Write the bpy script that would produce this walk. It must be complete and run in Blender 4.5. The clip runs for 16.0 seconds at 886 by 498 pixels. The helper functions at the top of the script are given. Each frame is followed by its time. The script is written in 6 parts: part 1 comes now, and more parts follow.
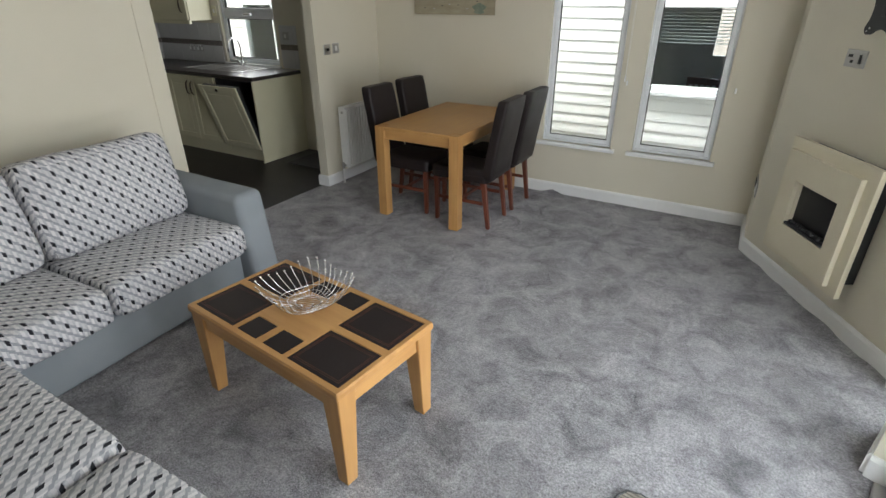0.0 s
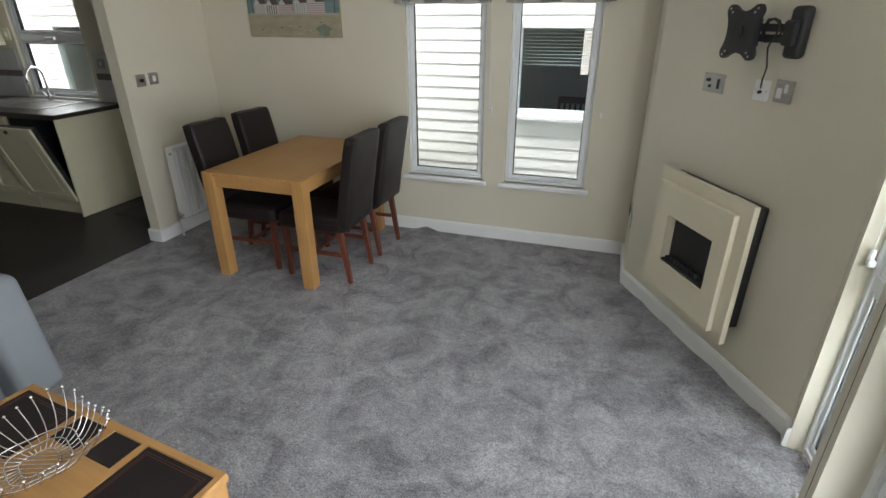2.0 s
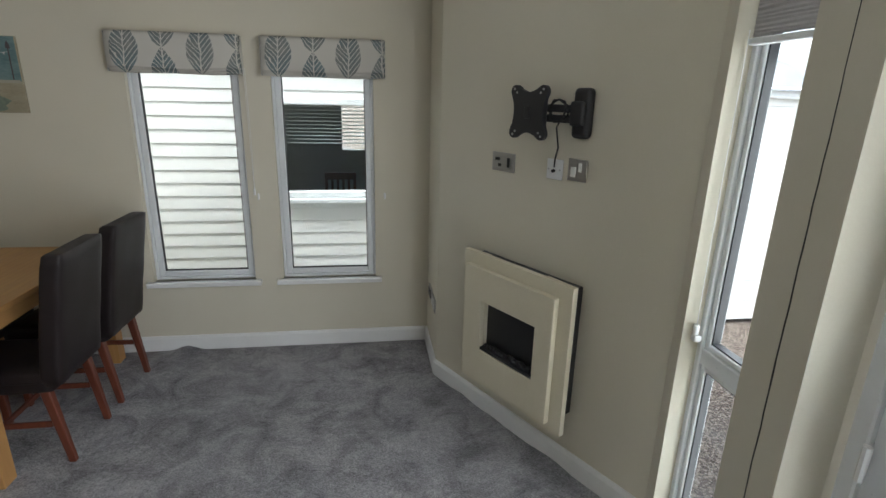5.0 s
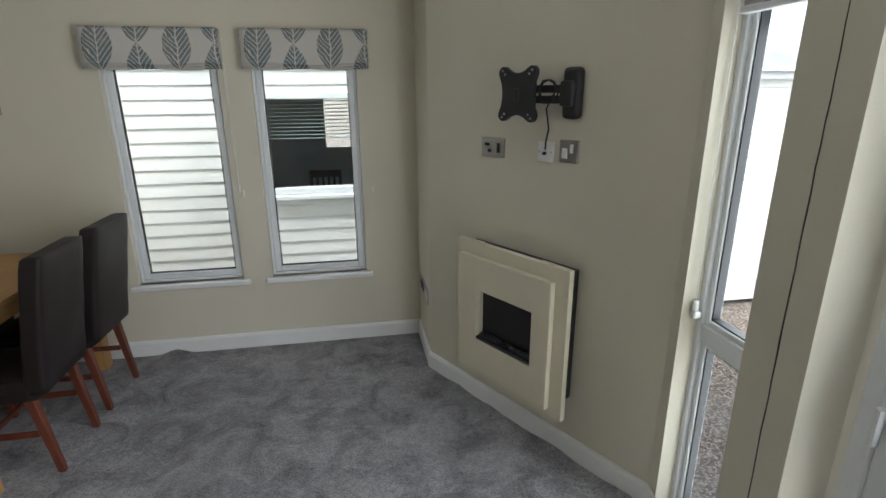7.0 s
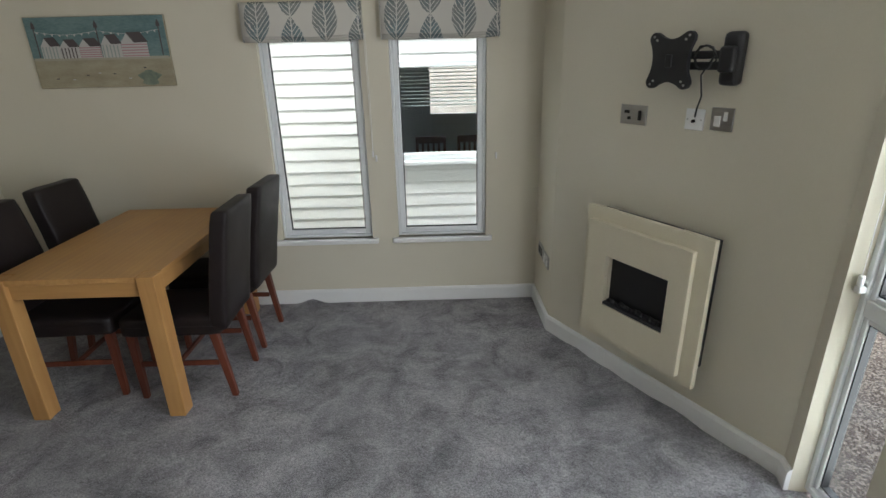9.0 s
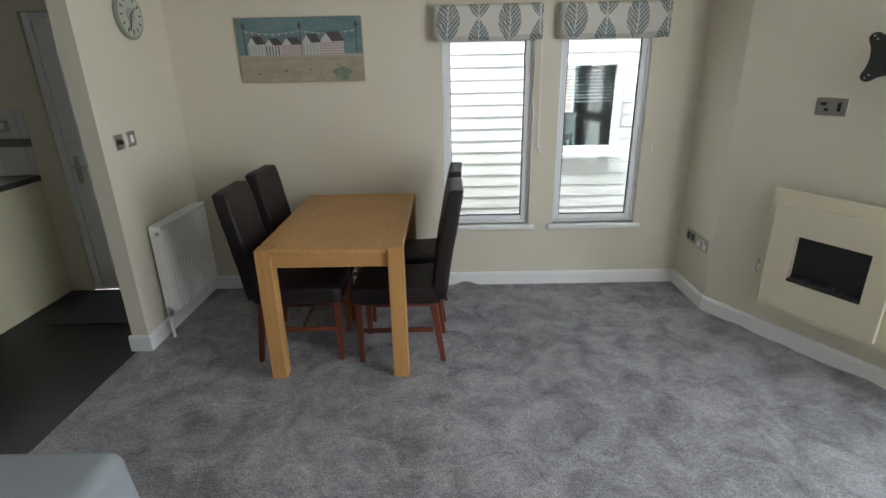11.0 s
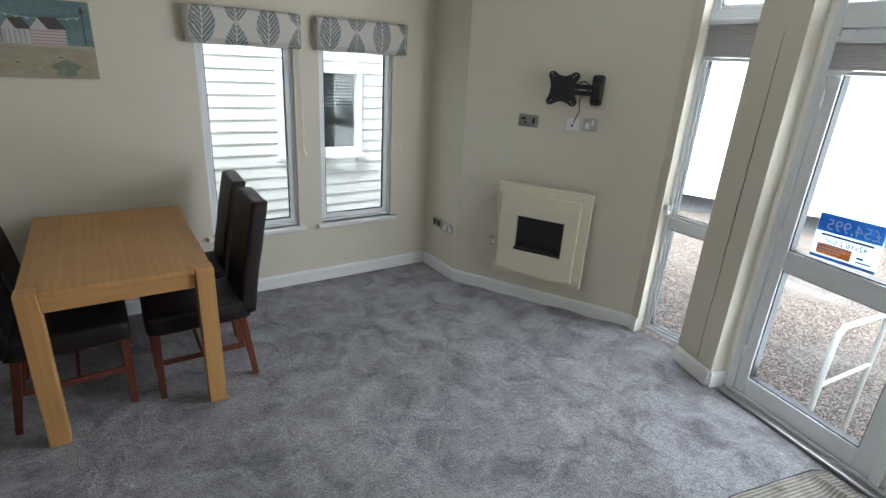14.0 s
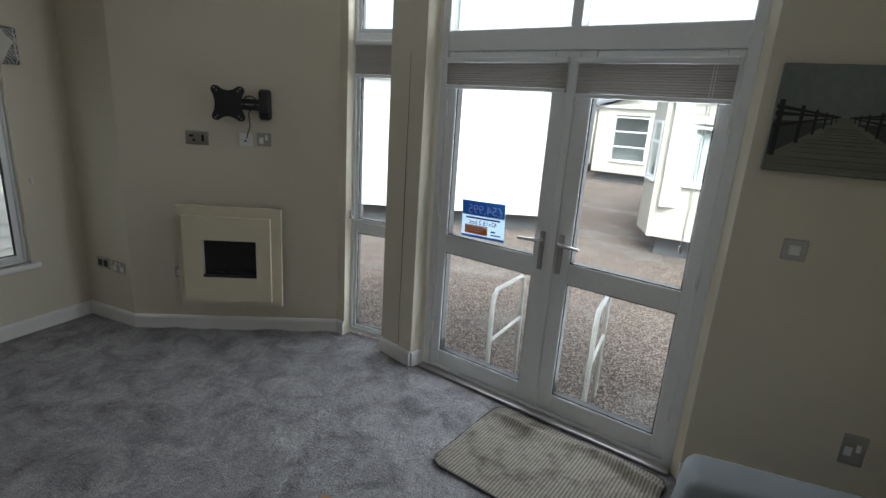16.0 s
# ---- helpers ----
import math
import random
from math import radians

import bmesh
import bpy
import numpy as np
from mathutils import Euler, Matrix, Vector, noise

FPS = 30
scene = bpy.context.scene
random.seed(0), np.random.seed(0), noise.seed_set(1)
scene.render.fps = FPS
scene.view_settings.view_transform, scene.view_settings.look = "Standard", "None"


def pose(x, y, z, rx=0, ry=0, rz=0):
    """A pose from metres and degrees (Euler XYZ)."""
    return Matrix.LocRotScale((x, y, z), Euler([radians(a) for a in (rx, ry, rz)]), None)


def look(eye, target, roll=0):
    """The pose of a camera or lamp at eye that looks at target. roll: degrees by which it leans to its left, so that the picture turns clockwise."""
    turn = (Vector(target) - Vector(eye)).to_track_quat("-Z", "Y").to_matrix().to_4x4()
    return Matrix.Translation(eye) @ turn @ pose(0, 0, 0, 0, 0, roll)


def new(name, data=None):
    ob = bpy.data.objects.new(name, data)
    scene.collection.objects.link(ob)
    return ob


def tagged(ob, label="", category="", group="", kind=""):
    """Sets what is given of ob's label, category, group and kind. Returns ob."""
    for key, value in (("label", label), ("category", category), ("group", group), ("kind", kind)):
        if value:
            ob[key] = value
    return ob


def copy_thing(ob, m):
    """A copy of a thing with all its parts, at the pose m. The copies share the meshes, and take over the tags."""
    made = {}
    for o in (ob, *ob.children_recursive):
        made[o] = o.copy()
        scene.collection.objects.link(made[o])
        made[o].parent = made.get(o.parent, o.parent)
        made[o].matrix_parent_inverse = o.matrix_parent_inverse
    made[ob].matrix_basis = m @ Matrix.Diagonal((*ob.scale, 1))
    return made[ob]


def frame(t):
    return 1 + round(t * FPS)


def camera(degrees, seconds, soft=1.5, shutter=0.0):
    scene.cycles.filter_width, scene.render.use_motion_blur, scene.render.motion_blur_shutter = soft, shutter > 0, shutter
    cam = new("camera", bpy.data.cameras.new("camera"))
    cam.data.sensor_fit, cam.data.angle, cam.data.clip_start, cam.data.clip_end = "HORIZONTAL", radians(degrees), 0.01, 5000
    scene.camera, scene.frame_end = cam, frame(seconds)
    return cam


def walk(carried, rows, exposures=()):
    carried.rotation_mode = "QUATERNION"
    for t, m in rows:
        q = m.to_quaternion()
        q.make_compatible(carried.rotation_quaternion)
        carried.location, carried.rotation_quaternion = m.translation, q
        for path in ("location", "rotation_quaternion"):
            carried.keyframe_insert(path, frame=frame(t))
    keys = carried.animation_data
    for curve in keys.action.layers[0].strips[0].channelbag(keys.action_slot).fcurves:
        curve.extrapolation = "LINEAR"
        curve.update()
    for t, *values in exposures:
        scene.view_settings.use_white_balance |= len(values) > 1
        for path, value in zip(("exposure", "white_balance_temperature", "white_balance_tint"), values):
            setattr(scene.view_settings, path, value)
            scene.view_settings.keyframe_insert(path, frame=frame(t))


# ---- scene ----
EXPOSURES = [(0.0, 2.8, 6250, 10), (3.5, 2.55, 6150, 10), (5.0, 2.36, 6100, 10), (7.5, 2.36, 6100, 10), (9.0, 2.52, 6150, 10), (10.0, 2.70, 6150, 10), (12.5, 2.90, 5900, 10), (13.5, 2.84, 5850, 10), (14.5, 2.45, 5900, 10), (15.2, 1.8, 6100, 10), (16.0, 1.62, 6050, 10)]
cam = camera(82, 16.0)
# seconds, eye, target, roll
PATH = [
    (0, (0.022, -0.286, 1.686), (-0.87, 1.265, 0.794), -0.1),
    (0.5, (-0.11, -0.161, 1.689), (-0.993, 1.387, 0.781), -0.2),
    (1, (-0.093, -0.056, 1.702), (-0.958, 1.499, 0.791), -0.9),
    (1.5, (-0.024, 0.176, 1.694), (-0.787, 1.79, 0.792), -1.4),
    (2, (0.049, 0.388, 1.686), (-0.522, 2.114, 0.851), -0.1),
    (2.5, (0.059, 0.546, 1.677), (-0.365, 2.338, 0.895), 0.6),
    (3, (-0.143, 0.777, 1.673), (-0.288, 2.627, 0.929), 2.3),
    (3.5, (-0.186, 0.89, 1.667), (-0.119, 2.759, 0.959), 2.9),
    (4, (-0.17, 0.905, 1.688), (0.02, 2.783, 1.027), 2.4),
    (4.5, (-0.149, 0.917, 1.678), (0.1, 2.807, 1.071), 2.0),
    (5, (-0.145, 0.919, 1.677), (0.14, 2.812, 1.099), 1.4),
    (7.5, (-0.183, 0.95, 1.615), (0.151, 2.83, 1.02), -0.5),
    (8, (-0.265, 0.94, 1.608), (0.047, 2.803, 0.953), -0.6),
    (8.5, (-0.331, 0.931, 1.627), (-0.172, 2.797, 0.924), -1.0),
    (9, (-0.436, 0.854, 1.649), (-0.419, 2.726, 0.947), -1.4),
    (9.5, (-0.61, 0.592, 1.685), (-0.692, 2.462, 0.979), -1.7),
    (10, (-0.893, 0.577, 1.623), (-1.021, 2.456, 0.95), -1.6),
    (12.5, (-2.113, 0.547, 1.694), (-1.713, 2.364, 0.959), 0.4),
    (13, (-2.17, 0.628, 1.715), (-1.587, 2.394, 0.979), 1.1),
    (13.5, (-2.135, 0.533, 1.715), (-1.296, 2.205, 1.007), 2.3),
    (14, (-2.09, 0.511, 1.748), (-1.027, 2.056, 1.054), 3.6),
    (14.5, (-2.088, 0.41, 1.748), (-0.788, 1.783, 1.095), 4.5),
    (15, (-2.039, 0.387, 1.68), (-0.512, 1.539, 1.093), 5.1),
    (15.5, (-1.992, 0.276, 1.65), (-0.333, 1.252, 1.107), 4.1),
    (16, (-2.01, 0.385, 1.68), (-0.238, 1.142, 1.147), 3.9),
]
walk(cam, [(t, look(e, g, r)) for t, e, g, r in PATH], EXPOSURES)
# exposure, sky, sun
world = bpy.data.worlds.new("sky")
scene.world = world
world.use_nodes = True
wn = world.node_tree
sky = wn.nodes.new("ShaderNodeTexSky")
sky.sky_type, sky.sun_disc = "NISHITA", False
sky.sun_elevation, sky.sun_rotation = radians(52), radians(252)
sky.air_density, sky.dust_density, sky.ozone_density = 1.0, 4.0, 1.0
haze = wn.nodes.new("ShaderNodeHueSaturation")
haze.inputs["Saturation"].default_value = 0.3
wn.links.new(sky.outputs[0], haze.inputs["Color"])
wn.links.new(haze.outputs[0], wn.nodes["Background"].inputs[0])
wn.nodes["Background"].inputs[1].default_value = 0.15
sun_data = bpy.data.lights.new("sun", "SUN")
sun_data.energy, sun_data.angle, sun_data.color = 1.5, radians(25), (1.0, 0.96, 0.9)
sun = new("sun", sun_data)
sun.matrix_world = look((-9.4, -3.05, 12.7), (0, 0, 0))


def window_light(name, w, h, m, power):
    """Skylight entering through a glazed opening."""
    d = bpy.data.lights.new(name, "AREA")
    d.shape, d.size, d.size_y, d.energy, d.color = "RECTANGLE", w, h, power, (1.0, 1.0, 0.995)
    ob = new(name, d)
    ob.matrix_world = m
    return ob


# ---- plan ----
YB, YS, XR, XW, XK = 4.22, -0.72, 0.25, -3.42, -6.9     # back, south, right, sofa wall, kitchen end
PA, PB = (XR, 3.735), (0.945, 2.47)                     # chimney-breast wall
D0, D1 = (0.83, 1.69), (0.48, 0.13)                     # french doors
XP = -3.335                                            # stub wall beside the radiator
GROUND = -0.6


def zc(y):
    return 2.32 + 0.21 * min(YB - y, y - YS)


def seg(p, q):
    """Frame of a wall line: x along p to q, y to the outside, z up."""
    a = math.atan2(q[1] - p[1], q[0] - p[0])
    return Matrix.Translation((p[0], p[1], 0)) @ Matrix.Rotation(a, 4, "Z")


MD, ME = seg(D0, D1), seg(PA, PB)
LD, LE = math.dist(D0, D1), math.dist(PA, PB)

# daylight through the french doors, the side light and the kitchen window
mid = LD / 2
window_light("fanlight_daylight", 1.45, 0.22, MD @ pose(mid, 0.07, 2.24, 90, 0, 180), 1.6)
window_light("door_daylight", 1.36, 1.62, MD @ pose(mid, 0.10, 1.0, 90, 0, 180), 9.5)
window_light("side_window_daylight", 0.26, 1.7, seg((0.985, 2.395), (0.985, 2.03)) @ pose(0.18, 0.08, 0.95, 90, 0, 180), 1.5)
window_light("side_daylight", 0.28, 0.42, seg((0.985, 2.395), (0.985, 2.03)) @ pose(0.18, 0.06, 2.33, 90, 0, 180), 0.9)
window_light("kitchen_daylight", 0.8, 0.85, pose(-5.21, YB + 0.02, 1.46, -90, 0, 0), 0.6)
# ---- materials ----
def mat(name, color, rough=0.5, metal=0.0, spec=0.5):
    m = bpy.data.materials.new(name)
    m.use_nodes = True
    b = m.node_tree.nodes["Principled BSDF"]
    b.inputs["Base Color"].default_value = (*color, 1)
    b.inputs["Roughness"].default_value = rough
    b.inputs["Metallic"].default_value = metal
    b.inputs["Specular IOR Level"].default_value = spec
    return m


def nd(m, kind, **sets):
    n = m.node_tree.nodes.new(kind)
    for k, v in sets.items():
        n.inputs[k].default_value = v
    return n


def lk(m, a, b):
    m.node_tree.links.new(a, b)


def bsdf(m):
    return m.node_tree.nodes["Principled BSDF"]


def coords(m, scale=(1, 1, 1), space="Object"):
    t = nd(m, "ShaderNodeTexCoord")
    mp = nd(m, "ShaderNodeMapping", Scale=scale)
    lk(m, t.outputs[space], mp.inputs[0])
    return mp.outputs[0]


def ramp(m, fac, stops):
    r = nd(m, "ShaderNodeValToRGB")
    el = r.color_ramp.elements
    while len(el) < len(stops):
        el.new(0.5)
    for e, (p, c) in zip(el, stops):
        e.position, e.color = p, (*c, 1)
    lk(m, fac, r.inputs[0])
    return r.outputs[0]


def noise_of(m, vec, scale, detail=3.0, rough=0.55):
    n = nd(m, "ShaderNodeTexNoise", Scale=scale, Detail=detail, Roughness=rough)
    lk(m, vec, n.inputs["Vector"])
    return n.outputs[0]


def mix(m, fac, a, b, blend="MIX"):
    n = m.node_tree.nodes.new("ShaderNodeMix")
    n.data_type, n.blend_type = "RGBA", blend
    for i, v in ((0, fac), (6, a), (7, b)):
        if isinstance(v, (int, float)):
            n.inputs[i].default_value = v
        elif isinstance(v, tuple):
            n.inputs[i].default_value = (*v, 1)
        else:
            lk(m, v, n.inputs[i])
    return n.outputs[2]


def op(m, kind, a, b=0.0):
    n = m.node_tree.nodes.new("ShaderNodeMath")
    n.operation = kind
    for i, v in ((0, a), (1, b)):
        if isinstance(v, (int, float)):
            n.inputs[i].default_value = v
        else:
            lk(m, v, n.inputs[i])
    return n.outputs[0]


def bump(m, height, strength=0.3, dist=0.01):
    n = nd(m, "ShaderNodeBump", Strength=strength, Distance=dist)
    lk(m, height, n.inputs["Height"])
    lk(m, n.outputs[0], bsdf(m).inputs["Normal"])


def mottled(name, c0, c1, rough=0.5, scale=3.0, fine=60.0, bump_s=0.08, metal=0.0, spec=0.5, stretch=(1, 1, 1), dist=0.004):
    """Paint, plastic or metal with faint two-scale variation and relief."""
    m = mat(name, c0, rough, metal, spec)
    v = coords(m, stretch)
    big, small = noise_of(m, v, scale), noise_of(m, v, fine, 4.0)
    f = op(m, "ADD", op(m, "MULTIPLY", big, 0.65), op(m, "MULTIPLY", small, 0.35))
    lk(m, ramp(m, f, [(0.3, c0), (0.7, c1)]), bsdf(m).inputs["Base Color"])
    rr = op(m, "ADD", op(m, "MULTIPLY", small, 0.16), rough - 0.08)
    lk(m, rr, bsdf(m).inputs["Roughness"])
    if bump_s:
        bump(m, small, bump_s, dist)
    return m


def wood(name, c0, c1, rough=0.45, axis=0, grain=26.0):
    m = mat(name, c0, rough)
    st = [grain, grain, grain]
    st[axis] = grain * 0.06
    v = coords(m, tuple(st))
    a = noise_of(m, v, 1.0, 5.0, 0.65)
    w = nd(m, "ShaderNodeTexWave", Scale=0.35, Distortion=6.0, Detail=3.0)
    lk(m, v, w.inputs["Vector"])
    big = noise_of(m, coords(m), 2.5)
    f = op(m, "ADD", op(m, "MULTIPLY", a, 0.55), op(m, "ADD", op(m, "MULTIPLY", w.outputs[1], 0.06), op(m, "MULTIPLY", big, 0.4)))
    lk(m, ramp(m, f, [(0.3, c0), (0.72, c1)]), bsdf(m).inputs["Base Color"])
    lk(m, op(m, "ADD", op(m, "MULTIPLY", a, 0.2), rough - 0.1), bsdf(m).inputs["Roughness"])
    bump(m, a, 0.12, 0.002)
    return m


def carpet_mat():
    """Cut pile with brushed patches, darker scuffs and a coarse tuft grain."""
    m = mat("grey_carpet", (0.3, 0.3, 0.31), 0.97, 0.0, 0.1)
    v = coords(m)
    patches = nd(m, "ShaderNodeTexNoise", Scale=5.0, Detail=6.0, Roughness=0.6, Distortion=0.9)
    lk(m, v, patches.inputs["Vector"])
    broad = noise_of(m, v, 1.3, 3.0)
    tuft = noise_of(m, v, 120.0, 3.0, 0.75)
    mid = noise_of(m, v, 34.0, 5.0, 0.75)
    lean = op(m, "ADD", op(m, "MULTIPLY", patches.outputs[0], 0.75), op(m, "MULTIPLY", broad, 0.25))
    p = ramp(m, lean, [(0.34, (0.135, 0.129, 0.139)), (0.46, (0.250, 0.239, 0.254)), (0.55, (0.330, 0.317, 0.333)), (0.68, (0.43, 0.413, 0.432))])
    p = mix(m, 0.42, p, ramp(m, mid, [(0.3, (0.22, 0.22, 0.22)), (0.7, (0.78, 0.78, 0.78))]), "OVERLAY")
    p = mix(m, 0.65, p, ramp(m, tuft, [(0.32, (0.14, 0.14, 0.14)), (0.68, (0.86, 0.86, 0.86))]), "OVERLAY")
    lk(m, p, bsdf(m).inputs["Base Color"])
    bsdf(m).inputs["Sheen Weight"].default_value = 0.3
    bsdf(m).inputs["Sheen Roughness"].default_value = 0.45
    h = op(m, "ADD", op(m, "MULTIPLY", tuft, 0.8), op(m, "MULTIPLY", mid, 1.0))
    h = op(m, "ADD", h, op(m, "MULTIPLY", lean, 2.5))
    bump(m, h, 0.9, 0.014)
    return m


def pattern_fabric():
    """Woven upholstery: columns of tall hexagons in white and greys with slanted black dashes."""
    m = mat("hexagon_weave", (0.5, 0.5, 0.52), 0.92, 0.0, 0.15)
    t = nd(m, "ShaderNodeUVMap")
    sp = nd(m, "ShaderNodeSeparateXYZ")
    lk(m, t.outputs[0], sp.inputs[0])
    u = op(m, "DIVIDE", sp.outputs[0], 0.021)
    col = op(m, "FLOOR", u)
    fu = op(m, "SUBTRACT", u, col)
    odd = op(m, "MODULO", op(m, "ADD", col, 4000.0), 2.0)
    tilt = op(m, "MULTIPLY", op(m, "SUBTRACT", fu, 0.5), 0.34)
    v = op(m, "ADD", op(m, "DIVIDE", sp.outputs[1], 0.046), op(m, "ADD", op(m, "MULTIPLY", odd, 0.5), tilt))
    row = op(m, "FLOOR", v)
    fv = op(m, "SUBTRACT", v, row)
    cell = nd(m, "ShaderNodeCombineXYZ")
    lk(m, col, cell.inputs[0])
    lk(m, row, cell.inputs[1])
    rnd_cell = nd(m, "ShaderNodeTexWhiteNoise")
    lk(m, cell.outputs[0], rnd_cell.inputs["Vector"])
    face = ramp(m, rnd_cell.outputs["Value"], [(0.0, (0.56, 0.55, 0.56)), (1.0, (0.72, 0.70, 0.70))])
    c = mix(m, op(m, "GREATER_THAN", fu, 0.55), face, (0.50, 0.50, 0.515))
    c = mix(m, op(m, "GREATER_THAN", fv, 0.64), c, (0.33, 0.335, 0.36))
    pair_col = op(m, "FLOOR", op(m, "DIVIDE", col, 2.0))
    even = op(m, "LESS_THAN", op(m, "MODULO", op(m, "ADD", col, 8000.0), 2.0), 0.5)
    stag = op(m, "LESS_THAN", op(m, "MODULO", op(m, "ADD", op(m, "ADD", pair_col, row), 8000.0), 2.0), 0.5)
    pick = op(m, "MULTIPLY", even, stag)
    dash = op(m, "MULTIPLY", op(m, "GREATER_THAN", fv, 0.43), op(m, "LESS_THAN", fv, 0.96))
    dash = op(m, "MULTIPLY", dash, op(m, "MULTIPLY", op(m, "GREATER_THAN", fu, 0.14), op(m, "LESS_THAN", fu, 0.8)))
    c = mix(m, op(m, "MULTIPLY", dash, pick), c, (0.025, 0.025, 0.03))
    th = noise_of(m, coords(m), 420.0, 2.0)
    c = mix(m, 0.35, c, ramp(m, th, [(0.3, (0.3, 0.3, 0.3)), (0.7, (0.7, 0.7, 0.7))]), "OVERLAY")
    lk(m, c, bsdf(m).inputs["Base Color"])
    bump(m, op(m, "ADD", th, op(m, "MULTIPLY", noise_of(m, coords(m), 9.0), 1.4)), 0.35, 0.006)
    return m


def glass_mat(name, frosted=0.0):
    m = bpy.data.materials.new(name)
    m.use_nodes = True
    n = m.node_tree
    n.nodes.clear()
    out = n.nodes.new("ShaderNodeOutputMaterial")
    tr, gl, mx, fr = (n.nodes.new(k) for k in ("ShaderNodeBsdfTransparent", "ShaderNodeBsdfGlossy", "ShaderNodeMixShader", "ShaderNodeLayerWeight"))
    gl.inputs["Roughness"].default_value = 0.02
    pw, ad = n.nodes.new("ShaderNodeMath"), n.nodes.new("ShaderNodeMath")
    pw.operation, ad.operation = "POWER", "MULTIPLY_ADD"
    pw.inputs[1].default_value, ad.inputs[1].default_value, ad.inputs[2].default_value = 5.0, 0.85, 0.025
    n.links.new(fr.outputs["Facing"], pw.inputs[0])
    n.links.new(pw.outputs[0], ad.inputs[0])
    tr.inputs["Color"].default_value = (0.93, 0.96, 0.95, 1)
    first = tr.outputs[0]
    if frosted:
        rf = n.nodes.new("ShaderNodeBsdfTranslucent")
        rf.inputs["Color"].default_value = (0.55, 0.60, 0.62, 1)
        fm = n.nodes.new("ShaderNodeMixShader")
        fm.inputs[0].default_value = frosted
        n.links.new(first, fm.inputs[1])
        n.links.new(rf.outputs[0], fm.inputs[2])
        first = fm.outputs[0]
    n.links.new(ad.outputs[0], mx.inputs[0])
    n.links.new(first, mx.inputs[1])
    n.links.new(gl.outputs[0], mx.inputs[2])
    n.links.new(mx.outputs[0], out.inputs[0])
    return m


def leaf_fabric():
    """Cream blind cloth printed with large blue-grey leaves."""
    m = mat("leaf_print", (0.6, 0.58, 0.52), 0.9, 0.0, 0.15)
    t = nd(m, "ShaderNodeUVMap")
    sp = nd(m, "ShaderNodeSeparateXYZ")
    lk(m, t.outputs[0], sp.inputs[0])
    wav = nd(m, "ShaderNodeTexNoise", Scale=14.0, Detail=3.0)
    lk(m, coords(m), wav.inputs["Vector"])
    wob = op(m, "MULTIPLY", op(m, "SUBTRACT", wav.outputs[0], 0.5), 0.035)
    u = op(m, "DIVIDE", op(m, "ADD", sp.outputs[0], wob), 0.20)
    col = op(m, "FLOOR", u)
    fu = op(m, "SUBTRACT", op(m, "SUBTRACT", u, col), 0.5)
    odd = op(m, "MODULO", op(m, "ADD", col, 400.0), 2.0)
    v = op(m, "ADD", op(m, "DIVIDE", op(m, "ADD", sp.outputs[1], wob), 0.27), op(m, "MULTIPLY", odd, 0.5))
    fv = op(m, "FRACT", v)
    half = op(m, "MULTIPLY", op(m, "POWER", op(m, "SINE", op(m, "MULTIPLY", fv, 3.1416)), 0.7), op(m, "SUBTRACT", 0.46, op(m, "MULTIPLY", fv, 0.2)))
    au = op(m, "ABSOLUTE", fu)
    inside = op(m, "LESS_THAN", au, half)
    vein = op(m, "FRACT", op(m, "SUBTRACT", op(m, "MULTIPLY", fv, 9.0), op(m, "MULTIPLY", au, 8.0)))
    stripe = op(m, "GREATER_THAN", vein, 0.22)
    rib = op(m, "GREATER_THAN", au, 0.018)
    tone = noise_of(m, coords(m), 9.0)
    ink = ramp(m, tone, [(0.35, (0.05, 0.072, 0.08)), (0.65, (0.20, 0.25, 0.262))])
    fac = op(m, "MULTIPLY", op(m, "MULTIPLY", inside, op(m, "MULTIPLY", stripe, rib)), op(m, "ADD", 0.1, op(m, "MULTIPLY", tone, 1.5)))
    th = noise_of(m, coords(m), 300.0)
    c = mix(m, fac, (0.6, 0.58, 0.53), ink)
    lk(m, c, bsdf(m).inputs["Base Color"])
    bump(m, th, 0.2, 0.002)
    return m


def ribbed(name, c0, c1, per_metre, axis=0, rough=0.9, depth=0.004, dirt=0.0):
    m = mat(name, c0, rough, 0, 0.15)
    v = coords(m)
    sp = nd(m, "ShaderNodeSeparateXYZ")
    lk(m, v, sp.inputs[0])
    wob = op(m, "MULTIPLY", noise_of(m, v, 6.0), 0.25)
    s = op(m, "ABSOLUTE", op(m, "SINE", op(m, "MULTIPLY", op(m, "ADD", sp.outputs[axis], op(m, "MULTIPLY", wob, 0.02)), 3.1416 * per_metre)))
    n = noise_of(m, v, 45.0, 4.0, 0.7)
    f = op(m, "ADD", op(m, "MULTIPLY", s, 0.5), op(m, "MULTIPLY", n, 0.55))
    c = ramp(m, f, [(0.28, c0), (0.8, c1)])
    if dirt:
        spots = op(m, "MULTIPLY", ramp(m, noise_of(m, v, 5.5, 6.0, 0.7), [(0.5, (0, 0, 0)), (0.68, (1, 1, 1))]), dirt)
        c = mix(m, spots, c, (0.05, 0.042, 0.034))
    lk(m, c, bsdf(m).inputs["Base Color"])
    bump(m, op(m, "ADD", s, n), 0.5, depth)
    return m


